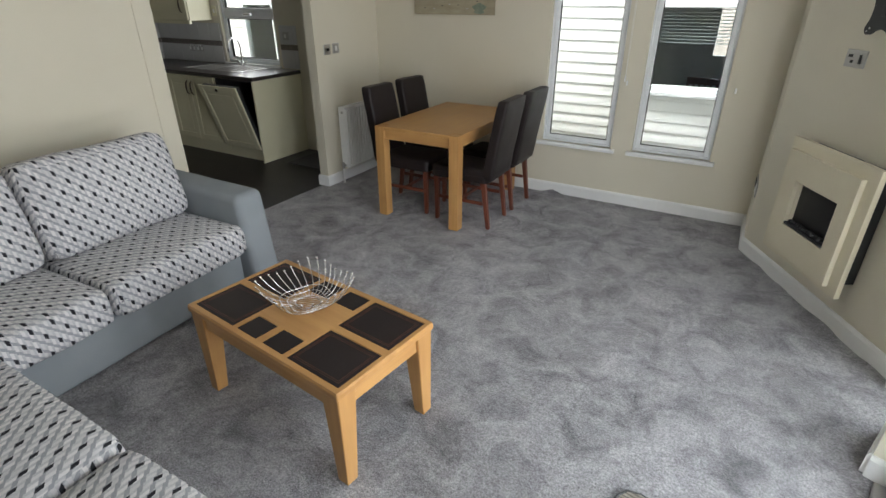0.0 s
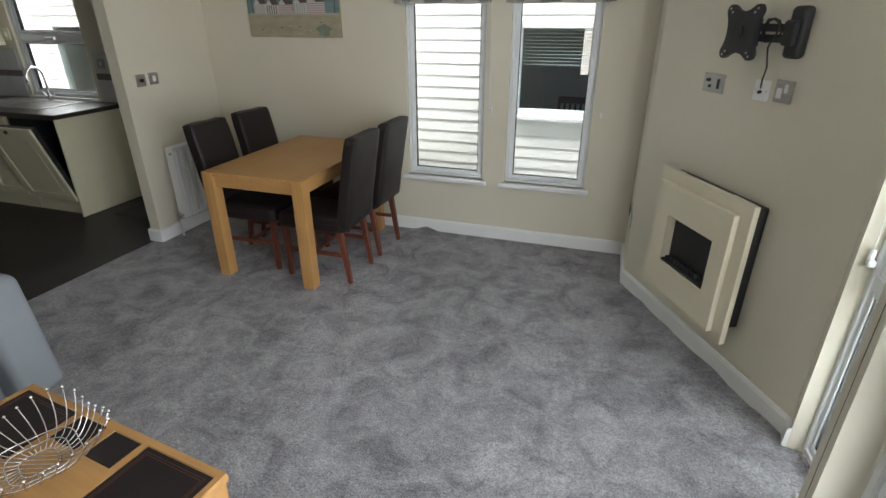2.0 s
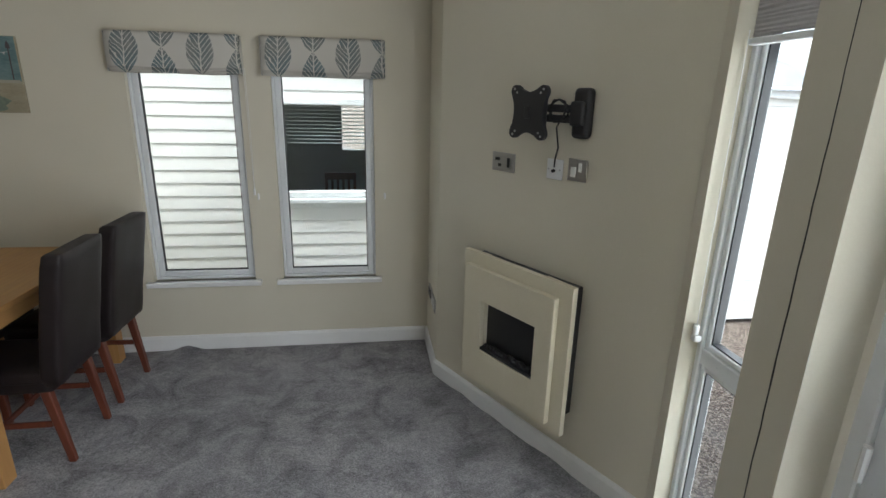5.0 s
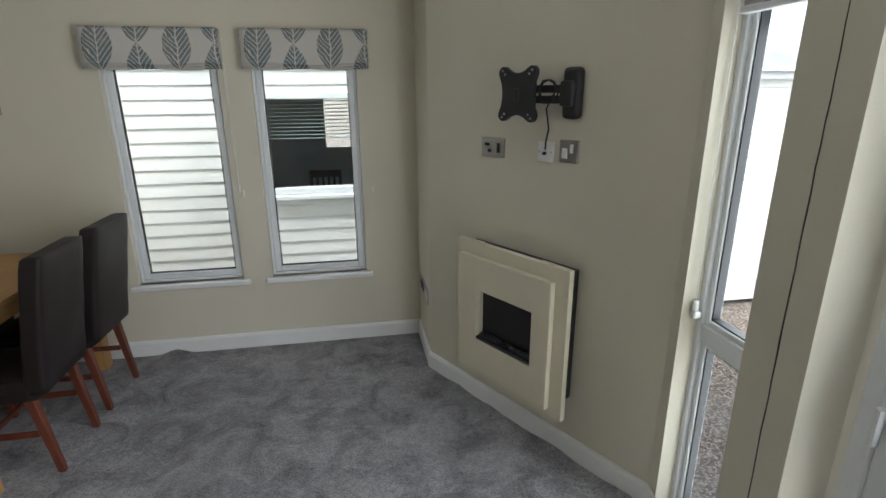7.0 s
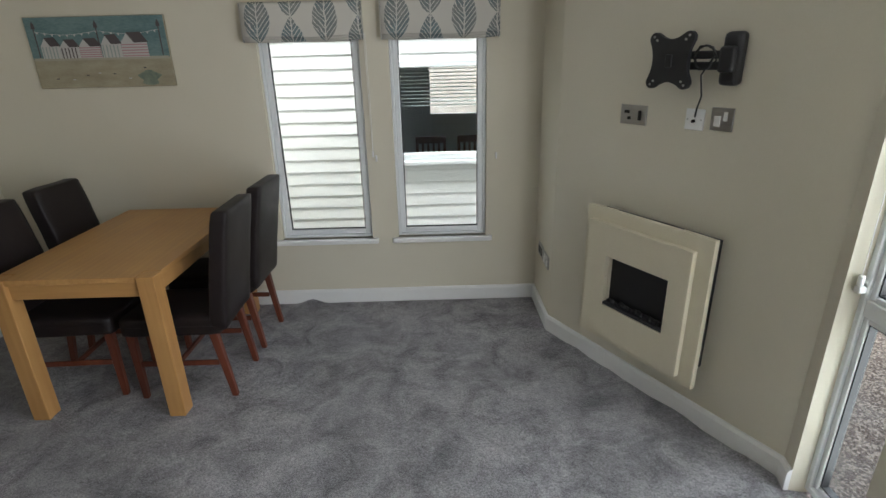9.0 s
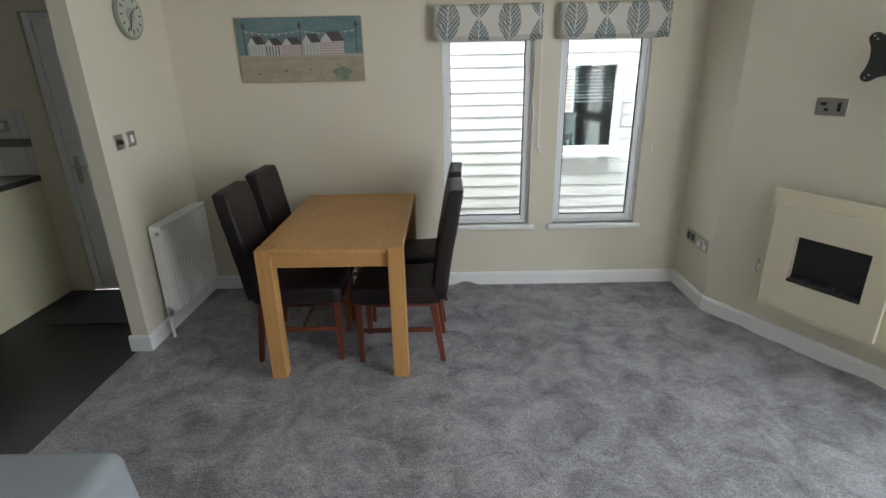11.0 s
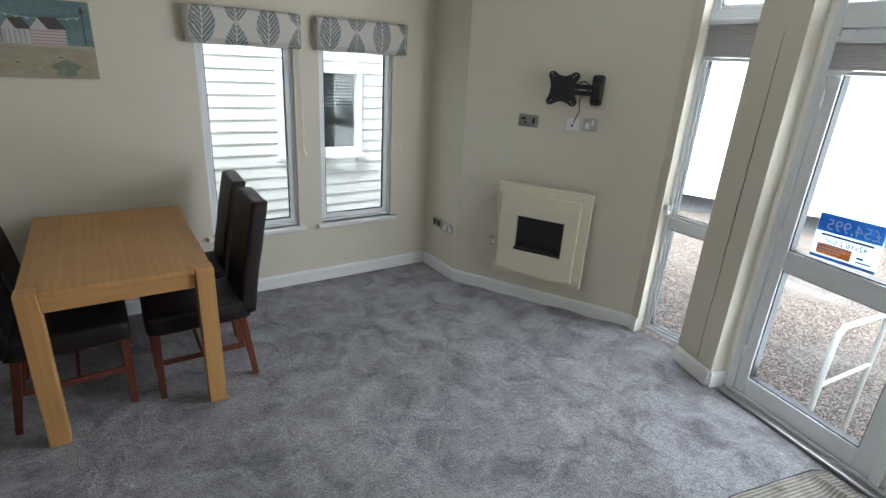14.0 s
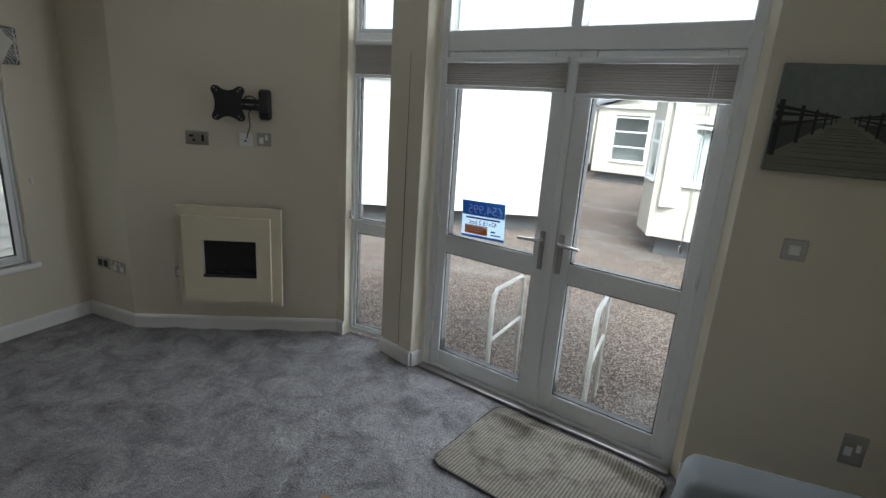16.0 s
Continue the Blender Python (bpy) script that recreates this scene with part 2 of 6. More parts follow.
def gravel_mat():
    m = mat("gravel", (0.25, 0.2, 0.17), 0.9, 0, 0.3)
    v = coords(m)
    vo = nd(m, "ShaderNodeTexVoronoi", Scale=78.0)
    lk(m, v, vo.inputs["Vector"])
    vo2 = nd(m, "ShaderNodeTexVoronoi", Scale=17.0)
    lk(m, v, vo2.inputs["Vector"])
    wet = noise_of(m, v, 0.7, 3.0)
    sp = nd(m, "ShaderNodeSeparateColor")
    lk(m, vo.outputs["Color"], sp.inputs[0])
    c = ramp(m, sp.outputs[0], [(0.1, (0.06, 0.043, 0.034)), (0.5, (0.13, 0.10, 0.083)), (0.9, (0.33, 0.275, 0.235))])
    c = mix(m, ramp(m, wet, [(0.5, (0, 0, 0)), (0.7, (0.45, 0.45, 0.45))]), c, (0.16, 0.145, 0.135))
    lk(m, c, bsdf(m).inputs["Base Color"])
    lk(m, op(m, "SUBTRACT", 0.95, op(m, "MULTIPLY", ramp(m, wet, [(0.54, (0, 0, 0)), (0.68, (1, 1, 1))]), 0.6)), bsdf(m).inputs["Roughness"])
    bump(m, op(m, "ADD", vo.outputs["Distance"], op(m, "MULTIPLY", vo2.outputs["Distance"], 0.35)), 0.7, 0.02)
    return m


def backlit(m, share, color):
    """Let thin cloth or paper pass some light from behind."""
    n = m.node_tree
    tl, mx = n.nodes.new("ShaderNodeBsdfTranslucent"), n.nodes.new("ShaderNodeMixShader")
    tl.inputs["Color"].default_value = (*color, 1)
    mx.inputs[0].default_value = share
    n.links.new(bsdf(m).outputs[0], mx.inputs[1])
    n.links.new(tl.outputs[0], mx.inputs[2])
    n.links.new(mx.outputs[0], n.nodes["Material Output"].inputs[0])
    return m


WALL = mottled("cream_wall_paint", (0.635, 0.592, 0.478), (0.68, 0.636, 0.525), 0.72, 1.3, 160.0, 0.1)
CEIL = mottled("ceiling_paint", (0.76, 0.75, 0.70), (0.80, 0.79, 0.75), 0.85, 1.5, 140.0, 0.1)
TRIM = mottled("white_gloss_paint", (0.76, 0.76, 0.75), (0.82, 0.82, 0.81), 0.35, 4.0, 70.0, 0.04)
UPVC = mottled("white_upvc", (0.74, 0.76, 0.78), (0.80, 0.82, 0.83), 0.3, 3.0, 50.0, 0.02)
GASKET = mat("black_gasket", (0.02, 0.02, 0.022), 0.6)
GLASS, FROST = glass_mat("clear_glass"), glass_mat("frosted_glass", 0.75)
CARPET, VINYL = carpet_mat(), mottled("dark_vinyl", (0.012, 0.0095, 0.0105), (0.026, 0.021, 0.022), 0.42, 2.0, 40.0, 0.1, spec=0.35, stretch=(1, 4, 1))
OAKX = wood("oak_along_x", (0.37, 0.185, 0.060), (0.55, 0.315, 0.115), 0.4, 0)
OAKY = wood("oak_along_y", (0.37, 0.185, 0.060), (0.55, 0.315, 0.115), 0.4, 1)
OAKZ = wood("oak_along_z", (0.37, 0.185, 0.060), (0.55, 0.315, 0.115), 0.42, 2)
MAHOG = wood("red_stained_wood", (0.075, 0.018, 0.010), (0.17, 0.05, 0.026), 0.32, 2)
LEATHER = mottled("dark_brown_leather", (0.010, 0.007, 0.0075), (0.018, 0.0125, 0.0125), 0.5, 5.0, 240.0, 0.25, spec=0.35, dist=0.002)
GREYCLOTH = mottled("blue_grey_cloth", (0.215, 0.235, 0.255), (0.27, 0.29, 0.31), 0.95, 3.0, 300.0, 0.3, spec=0.15, dist=0.003)
HEX, LEAF = pattern_fabric(), leaf_fabric()
CHROME = mottled("chrome_wire", (0.72, 0.72, 0.72), (0.8, 0.8, 0.8), 0.16, 6.0, 60.0, 0.02, metal=1.0)
STEEL = mottled("brushed_steel", (0.42, 0.41, 0.40), (0.52, 0.51, 0.50), 0.36, 8.0, 140.0, 0.05, metal=1.0, stretch=(1, 1, 8))
BLACKM = mottled("black_powder_coat", (0.012, 0.012, 0.014), (0.022, 0.022, 0.025), 0.45, 8.0, 200.0, 0.1)
BLACKP = mat("black_plastic", (0.012, 0.012, 0.013), 0.35)
STONE = mottled("cream_fire_surround_paint", (0.63, 0.575, 0.43), (0.69, 0.635, 0.49), 0.5, 3.0, 120.0, 0.05)
WHITEP = mottled("white_plastic", (0.76, 0.76, 0.75), (0.82, 0.82, 0.81), 0.35, 6.0, 80.0, 0.02)
CREAMCAB = mottled("cream_cabinet_paint", (0.66, 0.62, 0.44), (0.72, 0.68, 0.50), 0.42, 2.5, 80.0, 0.04)
WORKTOP = mottled("dark_worktop", (0.022, 0.017, 0.016), (0.05, 0.04, 0.037), 0.3, 14.0, 160.0, 0.05)
TILE = mottled("grey_white_tile", (0.58, 0.58, 0.58), (0.66, 0.66, 0.66), 0.2, 4.0, 60.0, 0.03)
TILEDARK = mottled("dark_border_tile", (0.12, 0.10, 0.09), (0.22, 0.19, 0.17), 0.3, 20.0, 90.0, 0.05)
GROUT = mottled("grout", (0.42, 0.41, 0.39), (0.5, 0.49, 0.47), 0.9, 8.0, 120.0, 0.1)
IRON = mottled("dark_bronze", (0.05, 0.035, 0.025), (0.09, 0.065, 0.05), 0.4, 8.0, 90.0, 0.05, metal=0.8)
SIDING = mottled("white_siding", (0.76, 0.76, 0.74), (0.82, 0.82, 0.81), 0.75, 1.2, 60.0, 0.0, spec=0.25)
SIDECREAM = mottled("cream_siding", (0.47, 0.45, 0.385), (0.53, 0.51, 0.44), 0.55, 1.2, 60.0, 0.05)
ROOF = mottled("grey_roof_tile", (0.12, 0.13, 0.15), (0.22, 0.23, 0.25), 0.75, 2.0, 60.0, 0.2)
DARKIN = mottled("dark_interior", (0.10, 0.105, 0.11), (0.16, 0.165, 0.17), 0.8, 2.0, 30.0, 0.0)
ROOMIN = mottled("pale_room", (0.50, 0.51, 0.51), (0.60, 0.61, 0.60), 0.8, 2.0, 30.0, 0.0)
SLATS = mottled("grey_slat_paint", (0.42, 0.45, 0.46), (0.5, 0.53, 0.54), 0.5, 3.0, 40.0, 0.0)
GRAVEL = gravel_mat()
MAT = ribbed("taupe_door_mat", (0.12, 0.108, 0.092), (0.33, 0.30, 0.26), 60, 0, dirt=0.7)
PLEAT = ribbed("taupe_pleated_blind", (0.46, 0.445, 0.435), (0.52, 0.50, 0.49), 60, 2, 0.9, 0.001)
CONCRETE = mottled("painted_steel_white", (0.70, 0.68, 0.62), (0.80, 0.79, 0.75), 0.45, 5.0, 70.0, 0.08)
RUBBER = mat("dark_tread", (0.05, 0.05, 0.052), 0.8)
SIGNBLUE = mottled("blue_print", (0.045, 0.20, 0.46), (0.055, 0.23, 0.50), 0.5, 3, 60, 0)
SIGNWHITE = mottled("paper_white", (0.68, 0.76, 0.84), (0.72, 0.79, 0.86), 0.6, 3, 60, 0)
SIGNORANGE = mottled("orange_print", (0.62, 0.25, 0.07), (0.66, 0.28, 0.09), 0.5, 3, 60, 0)
INK = mat("dark_ink", (0.03, 0.035, 0.06), 0.6)
for cloth, share, tint in ((PLEAT, 0.3, (0.5, 0.48, 0.47)), (SIGNBLUE, 0.45, (0.10, 0.33, 0.66)), (SIGNWHITE, 0.45, (0.75, 0.85, 0.95)), (SIGNORANGE, 0.45, (0.85, 0.4, 0.15))):
    backlit(cloth, share, tint)
# ---- mesh helpers ----
def bx(bm, x0, x1, y0, y1, z0, z1, bevel=0.0, seg_n=2, m=None):
    r = bmesh.ops.create_cube(bm, size=1.0)["verts"]
    for v in r:
        v.co = Vector(((x0 + x1) / 2 + v.co.x * (x1 - x0), (y0 + y1) / 2 + v.co.y * (y1 - y0), (z0 + z1) / 2 + v.co.z * (z1 - z0)))
    if bevel:
        es = list({e for v in r for e in v.link_edges})
        out = bmesh.ops.bevel(bm, geom=es, offset=bevel, segments=seg_n, affect="EDGES", profile=0.5)
        r = list({v for f in out["faces"] for v in f.verts} | {v for v in r if v.is_valid})
    if m is not None:
        bmesh.ops.transform(bm, matrix=m, verts=r)
    return r


def prism(bm, pts, z0, z1):
    """Upright prism over a plan polygon; z1 may be a function of y."""
    top = z1 if callable(z1) else (lambda y: z1)
    lo = [bm.verts.new((x, y, z0)) for x, y in pts]
    hi = [bm.verts.new((x, y, top(y))) for x, y in pts]
    n = len(pts)
    bm.faces.new(lo[::-1]), bm.faces.new(hi)
    for i in range(n):
        bm.faces.new((lo[i], lo[(i + 1) % n], hi[(i + 1) % n], hi[i]))
    bmesh.ops.recalc_face_normals(bm, faces=bm.faces)


def plate(bm, pts, y0, y1, m=None):
    """A polygon in the x,z plane given depth from y0 to y1."""
    a = [bm.verts.new((x, y0, z)) for x, z in pts]
    b = [bm.verts.new((x, y1, z)) for x, z in pts]
    n = len(pts)
    bm.faces.new(a), bm.faces.new(b[::-1])
    for i in range(n):
        bm.faces.new((a[i], b[i], b[(i + 1) % n], a[(i + 1) % n]))
    bmesh.ops.recalc_face_normals(bm, faces=bm.faces)
    if m is not None:
        bmesh.ops.transform(bm, matrix=m, verts=a + b)


def tube(bm, pts, r, n=8, caps=True):
    """A round tube along a polyline; r may be one radius or one per point."""
    pts = [Vector(p) for p in pts]
    rs = r if isinstance(r, (list, tuple)) else [r] * len(pts)
    rings, side = [], None
    for i, p in enumerate(pts):
        d = (pts[min(i + 1, len(pts) - 1)] - pts[max(i - 1, 0)]).normalized()
        if side is None:
            side = d.orthogonal().normalized()
        side = (side - d * side.dot(d)).normalized()
        up = d.cross(side)
        rings.append([bm.verts.new(p + rs[i] * (math.cos(2 * math.pi * k / n) * side + math.sin(2 * math.pi * k / n) * up)) for k in range(n)])
    for a, b in zip(rings, rings[1:]):
        for k in range(n):
            bm.faces.new((a[k], a[(k + 1) % n], b[(k + 1) % n], b[k]))
    if caps:
        bm.faces.new(rings[0][::-1]), bm.faces.new(rings[-1])


def arc(c, r, a0, a1, n, plane="xz"):
    out = []
    for i in range(n + 1):
        a = radians(a0 + (a1 - a0) * i / n)
        p = [c[0], c[1], c[2]]
        p["xyz".index(plane[0])] += r * math.cos(a)
        p["xyz".index(plane[1])] += r * math.sin(a)
        out.append(tuple(p))
    return out


def disc(bm, c, r, h, n=24, axis="z", bevel=0.0):
    p = Vector(c)
    d = {"x": Vector((1, 0, 0)), "y": Vector((0, 1, 0)), "z": Vector((0, 0, 1))}[axis]
    if bevel:
        tube(bm, [p, p + d * bevel * 0.3, p + d * bevel, p + d * (h - bevel), p + d * (h - bevel * 0.3), p + d * h], [r - bevel, r - bevel * 0.3, r, r, r - bevel * 0.3, r - bevel], n)
    else:
        tube(bm, [p, p + d * h], r, n)


def pillow(bm, x0, x1, y0, y1, z0, z1, p=7.0, puff=0.12, axis=2, cuts=9):
    """A stuffed block: rounded edges and a domed face along one axis."""
    t = bmesh.new()
    bmesh.ops.create_cube(t, size=2.0)
    bmesh.ops.subdivide_edges(t, edges=t.edges[:], cuts=cuts, use_grid_fill=True)
    c = Vector(((x0 + x1) / 2, (y0 + y1) / 2, (z0 + z1) / 2))
    h = Vector(((x1 - x0) / 2, (y1 - y0) / 2, (z1 - z0) / 2))
    small = min(h)
    others = [i for i in range(3) if i != axis]
    for v in t.verts:
        n = v.co.copy()
        q = Vector([math.copysign(max(0.0, abs(n[i]) * h[i] - (h[i] - small)) / small, n[i]) for i in range(3)])
        s = sum(abs(k) ** p for k in q) ** (1 / p)
        mx = max(abs(k) for k in q)
        k = mx / s if s > 1e-9 else 1.0
        pos = Vector([math.copysign(min(abs(n[i]) * h[i], h[i] - small), n[i]) + q[i] * k * small for i in range(3)])
        pos[axis] *= 1 + puff * (1 - n[others[0]] ** 2) * (1 - n[others[1]] ** 2)
        pos += Vector((0.004 * noise.noise(pos * 7 + c), 0.004 * noise.noise(pos * 7 - c), 0.006 * noise.noise(pos * 5 + c)))
        v.co = pos + c
    me = bpy.data.meshes.new("tmp")
    t.to_mesh(me)
    t.free()
    bm.from_mesh(me)
    bpy.data.meshes.remove(me)


def cloth_uv(bm):
    """Lay metres of cloth on each face by its main direction."""
    uv = bm.loops.layers.uv.verify()
    for f in bm.faces:
        n = [abs(k) for k in f.normal]
        a = n.index(max(n))
        for l in f.loops:
            c = l.vert.co
            l[uv].uv = ((c.y, c.z), (c.x, c.z), (c.x, c.y))[a]


def part(name, bm, material, parent=None, label="", smooth=False, uv=False, m=None):
    bm.normal_update()
    if uv:
        cloth_uv(bm)
    me = bpy.data.meshes.new(name)
    bm.to_mesh(me)
    bm.free()
    for x in (material if isinstance(material, (list, tuple)) else [material]):
        me.materials.append(x)
    if smooth:
        for p in me.polygons:
            p.use_smooth = True
    ob = new(name, me)
    if m is not None:
        ob.matrix_basis = m
    if parent is not None:
        ob.parent = parent
    if label:
        ob["label"] = label
    return ob


def boxpart(name, dims, material, parent=None, bevel=0.0, label="", m=None, seg_n=2):
    bm = bmesh.new()
    bx(bm, *dims, bevel, seg_n)
    return part(name, bm, material, parent, label, m=m)


def thing(name, m, label, category, group="", kind=""):
    ob = new(name)
    ob.empty_display_size = 0.1
    ob.matrix_basis = m
    return tagged(ob, label, category, group, kind)


def structure(name, bm, material, label, category):
    return tagged(part(name, bm, material), label, category, kind="structure")


def wall(name, p, q, thick, holes, label, height=None, material=None, extra=()):
    """A wall from p to q with openings (u0, u1, z0, z1) cut through it; the outside lies to the left. Its head follows the ceiling."""
    length = math.dist(p, q)
    us = sorted({0.0, length, *extra, *[h[0] for h in holes], *[h[1] for h in holes]})
    zs = sorted({0.0, height or 9.0, *[h[2] for h in holes], *[h[3] for h in holes]})
    m = seg(p, q)
    bm = bmesh.new()
    for a, b in zip(us, us[1:]):
        run = []
        for c, d in zip(zs, zs[1:]):
            if any(h[0] < (a + b) / 2 < h[1] and h[2] < (c + d) / 2 < h[3] for h in holes):
                continue
            if run and abs(run[-1][1] - c) < 1e-6:
                run[-1][1] = d
            else:
                run.append([c, d])
        for c, d in run:
            bx(bm, a, b, 0, thick, c, d)
    bmesh.ops.transform(bm, matrix=m, verts=bm.verts)
    if not height:
        for v in bm.verts:
            v.co.z = min(v.co.z, zc(v.co.y) + 0.03)
    return structure(name, bm, material or WALL, label, "wall")
# ---- floors, walls, ceiling ----
RIDGE = (YB + YS) / 2


def east_edge(y):
    """East limit of the floor, just under the walls and sills that bound it."""
    if y > PA[1]:
        return XR + 0.04
    if y > PB[1]:
        return PA[0] + (PB[0] - PA[0]) * (PA[1] - y) / (PA[1] - PB[1]) + 0.04
    if y > 2.0:
        return 0.99
    if y > D1[1]:
        return D1[0] + (D0[0] - D1[0]) * (min(y, D0[1] + 0.3) - D1[1]) / (D0[1] - D1[1]) + 0.03
    return 0.47


bm = bmesh.new()
# carpet: a fine sheet with soft ripples where it is loose, over a thick base
nx, ny = 88, 94
grid = []
for i in range(nx + 1):
    row = []
    for j in range(ny + 1):
        y = YS + (YB - YS) * j / ny
        x = XW + (east_edge(y) - XW) * i / nx
        ruck = 0.012 * math.exp(-((x + 0.55 * (y - 3.1) + 0.55) / 0.06) ** 2) * math.exp(-((y - 3.1) / 0.35) ** 2)
        ruck += 0.010 * math.exp(-((x - 0.4 * (y - 2.1) + 0.25) / 0.05) ** 2) * math.exp(-((y - 2.1) / 0.28) ** 2)
        ruck += 0.012 * math.exp(-((x - 0.6 * (y - 2.5) + 2.45) / 0.06) ** 2) * math.exp(-((y - 2.5) / 0.25) ** 2)
        ruck += 0.045 * math.exp(-((x + 1.36) / 0.07) ** 2) * math.exp(-((y - 4.2) / 0.05) ** 2)
        dw = abs((x - PA[0]) * 0.8764 + (y - PA[1]) * 0.4815)
        ruck += 0.03 * max(0.0, noise.noise((x * 5, y * 5, 9))) * math.exp(-(dw / 0.05) ** 2)
        z = 0.004 * noise.noise((x * 1.7, y * 1.7, 0)) - 0.002 + ruck
        row.append(bm.verts.new((x, y, z)))
    grid.append(row)
for i in range(nx):
    for j in range(ny):
        bm.faces.new((grid[i][j], grid[i + 1][j], grid[i + 1][j + 1], grid[i][j + 1]))
outline = [(XW, YS)] + [(east_edge(y), y) for y in (YS, 0.12, 0.14, 1.69, 1.99, 2.01, 2.46, 2.48, 3.73, 3.74, YB)] + [(XW, YB)]
prism(bm, outline, -0.08, lambda y: -0.012)
floor = structure("floor", bm, CARPET, "mottled dark grey fitted carpet with brushed pile", "carpet")
for p in floor.data.polygons:
    p.use_smooth = True
bm = bmesh.new()
bx(bm, XK, XW, YS, YB, -0.08, 0.0)
structure("floor_kitchen", bm, VINYL, "near-black vinyl floor of the kitchen", "floor")
bm = bmesh.new()
for y0, y1 in ((YS - 0.12, RIDGE), (RIDGE, YB + 0.11)):
    vs = [bm.verts.new((x, y, zc(y) + dz)) for dz in (0, 0.14) for x, y in ((XK - 0.12, y0), (1.25, y0), (1.25, y1), (XK - 0.12, y1))]
    for f in ((0, 1, 2, 3), (7, 6, 5, 4), (0, 4, 5, 1), (1, 5, 6, 2), (2, 6, 7, 3), (3, 7, 4, 0)):
        bm.faces.new([vs[k] for k in f])
bmesh.ops.recalc_face_normals(bm, faces=bm.faces)
structure("ceiling", bm, CEIL, "plain white vaulted ceiling", "ceiling")

W1, W2, KW, XD = (-1.515, -0.89, 0.485, 1.93), (-0.712, -0.105, 0.485, 1.93), (-5.66, -4.76, 0.945, 1.95), (-4.29, -3.47, 0.0, 2.0)
wall("wall_north", (XK, YB), (XR, YB), 0.11, [(h[0] - XK, h[1] - XK, h[2], h[3]) for h in (W1, W2, KW, XD)], "cream painted wall with two tall narrow windows")
wall("wall_east", (XR, YB), PA, 0.1, [], "cream painted return wall beside the windows")
wall("wall_chimney", PA, PB, 0.1, [], "cream painted slanting wall behind the fireplace")
bm = bmesh.new()
prism(bm, [(0.945, 2.47), (0.93, 2.40), (0.99, 2.385), (1.06, 2.40), (1.06, 2.5), (1.03, 2.52)], 0, lambda y: zc(y) + 0.03)
structure("wall_reveal", bm, WALL, "cream painted pier beside the tall side window", "wall")
bm = bmesh.new()
prism(bm, [(0.865, 2.04), (0.757, 1.752), (0.84, 1.715), (0.96, 1.70), (1.0, 2.04)], 0, lambda y: zc(y) + 0.03)
structure("wall_pillar", bm, WALL, "cream painted pillar with a cracked joint", "pillar")
# the joint between the pillar's boards has opened into a ragged crack
bm = bmesh.new()
edge_l, edge_r = [], []
for k in range(41):
    z = 0.12 + 1.86 * k / 40
    c = 0.180 + 0.007 * noise.noise((z * 4, 1, 0)) + 0.004 * noise.noise((z * 14, 2, 0))
    wd = 0.0016 + 0.0055 * math.sin(math.pi * k / 40) ** 1.5 * (0.6 + 0.7 * abs(noise.noise((z * 9, 5, 0))))
    edge_l.append((c - wd / 2, z)), edge_r.append((c + wd / 2, z))
for k in range(40):
    plate(bm, [edge_l[k], edge_r[k], edge_r[k + 1], edge_l[k + 1]], -0.0012, 0.002)
bmesh.ops.transform(bm, matrix=seg((0.865, 2.04), (0.757, 1.752)), verts=bm.verts)
structure("trim_crack", bm, GASKET, "dark ragged crack where two pillar boards meet", "crack")
wall("wall_east_south", (0.43, 0.10), (0.43, YS), 0.15, [], "cream painted wall beside the french doors")
wall("wall_south", (0.58, YS), (XK, YS), 0.1, [], "cream painted wall behind the sofa")
bm = bmesh.new()
prism(bm, [(0.43, 0.10), (0.476, 0.132), (0.575, 0.13), (0.60, 0.10)], 0, lambda y: zc(y) + 0.03)
structure("wall_door_side", bm, WALL, "cream painted reveal beside the french doors", "wall")
wall("wall_west", (XW, YS), (XW, 1.92), 0.1, [], "cream panelled wall behind the sofa", extra=(RIDGE - YS,))
wall("wall_partition", (XP, YB), (XP, 3.305), -0.1, [], "cream painted stub wall between dining area and kitchen")
wall("wall_kitchen_west", (XK, YS), (XK, YB), 0.1, [], "plain wall at the kitchen's end", extra=(RIDGE - YS,))
# head over the french doors and side light
bm = bmesh.new()
plate(bm, [(-0.02, 2.61), (LD + 0.02, 2.285), (LD + 0.02, 2.6), (-0.02, 3.0)], 0.0, 0.12, MD)
for v in bm.verts:
    v.co.z = min(v.co.z, zc(v.co.y) + 0.03)
structure("wall_head", bm, WALL, "plain cream wall over the french doors", "wall")
bm = bmesh.new()
bx(bm, 0.94, 1.06, 2.03, 2.41, 2.6, 2.78)
structure("wall_head_side", bm, WALL, "plain cream wall over the side window", "wall")
# cover strip on the end of the sofa wall, and its joint
bm = bmesh.new()
bx(bm, XW - 0.104, XW + 0.006, 1.80, 1.926, 0.0, 2.74, 0.003, 1)
structure("trim_wall_end", bm, WALL, "cream cover board on the wall's end", "trim")


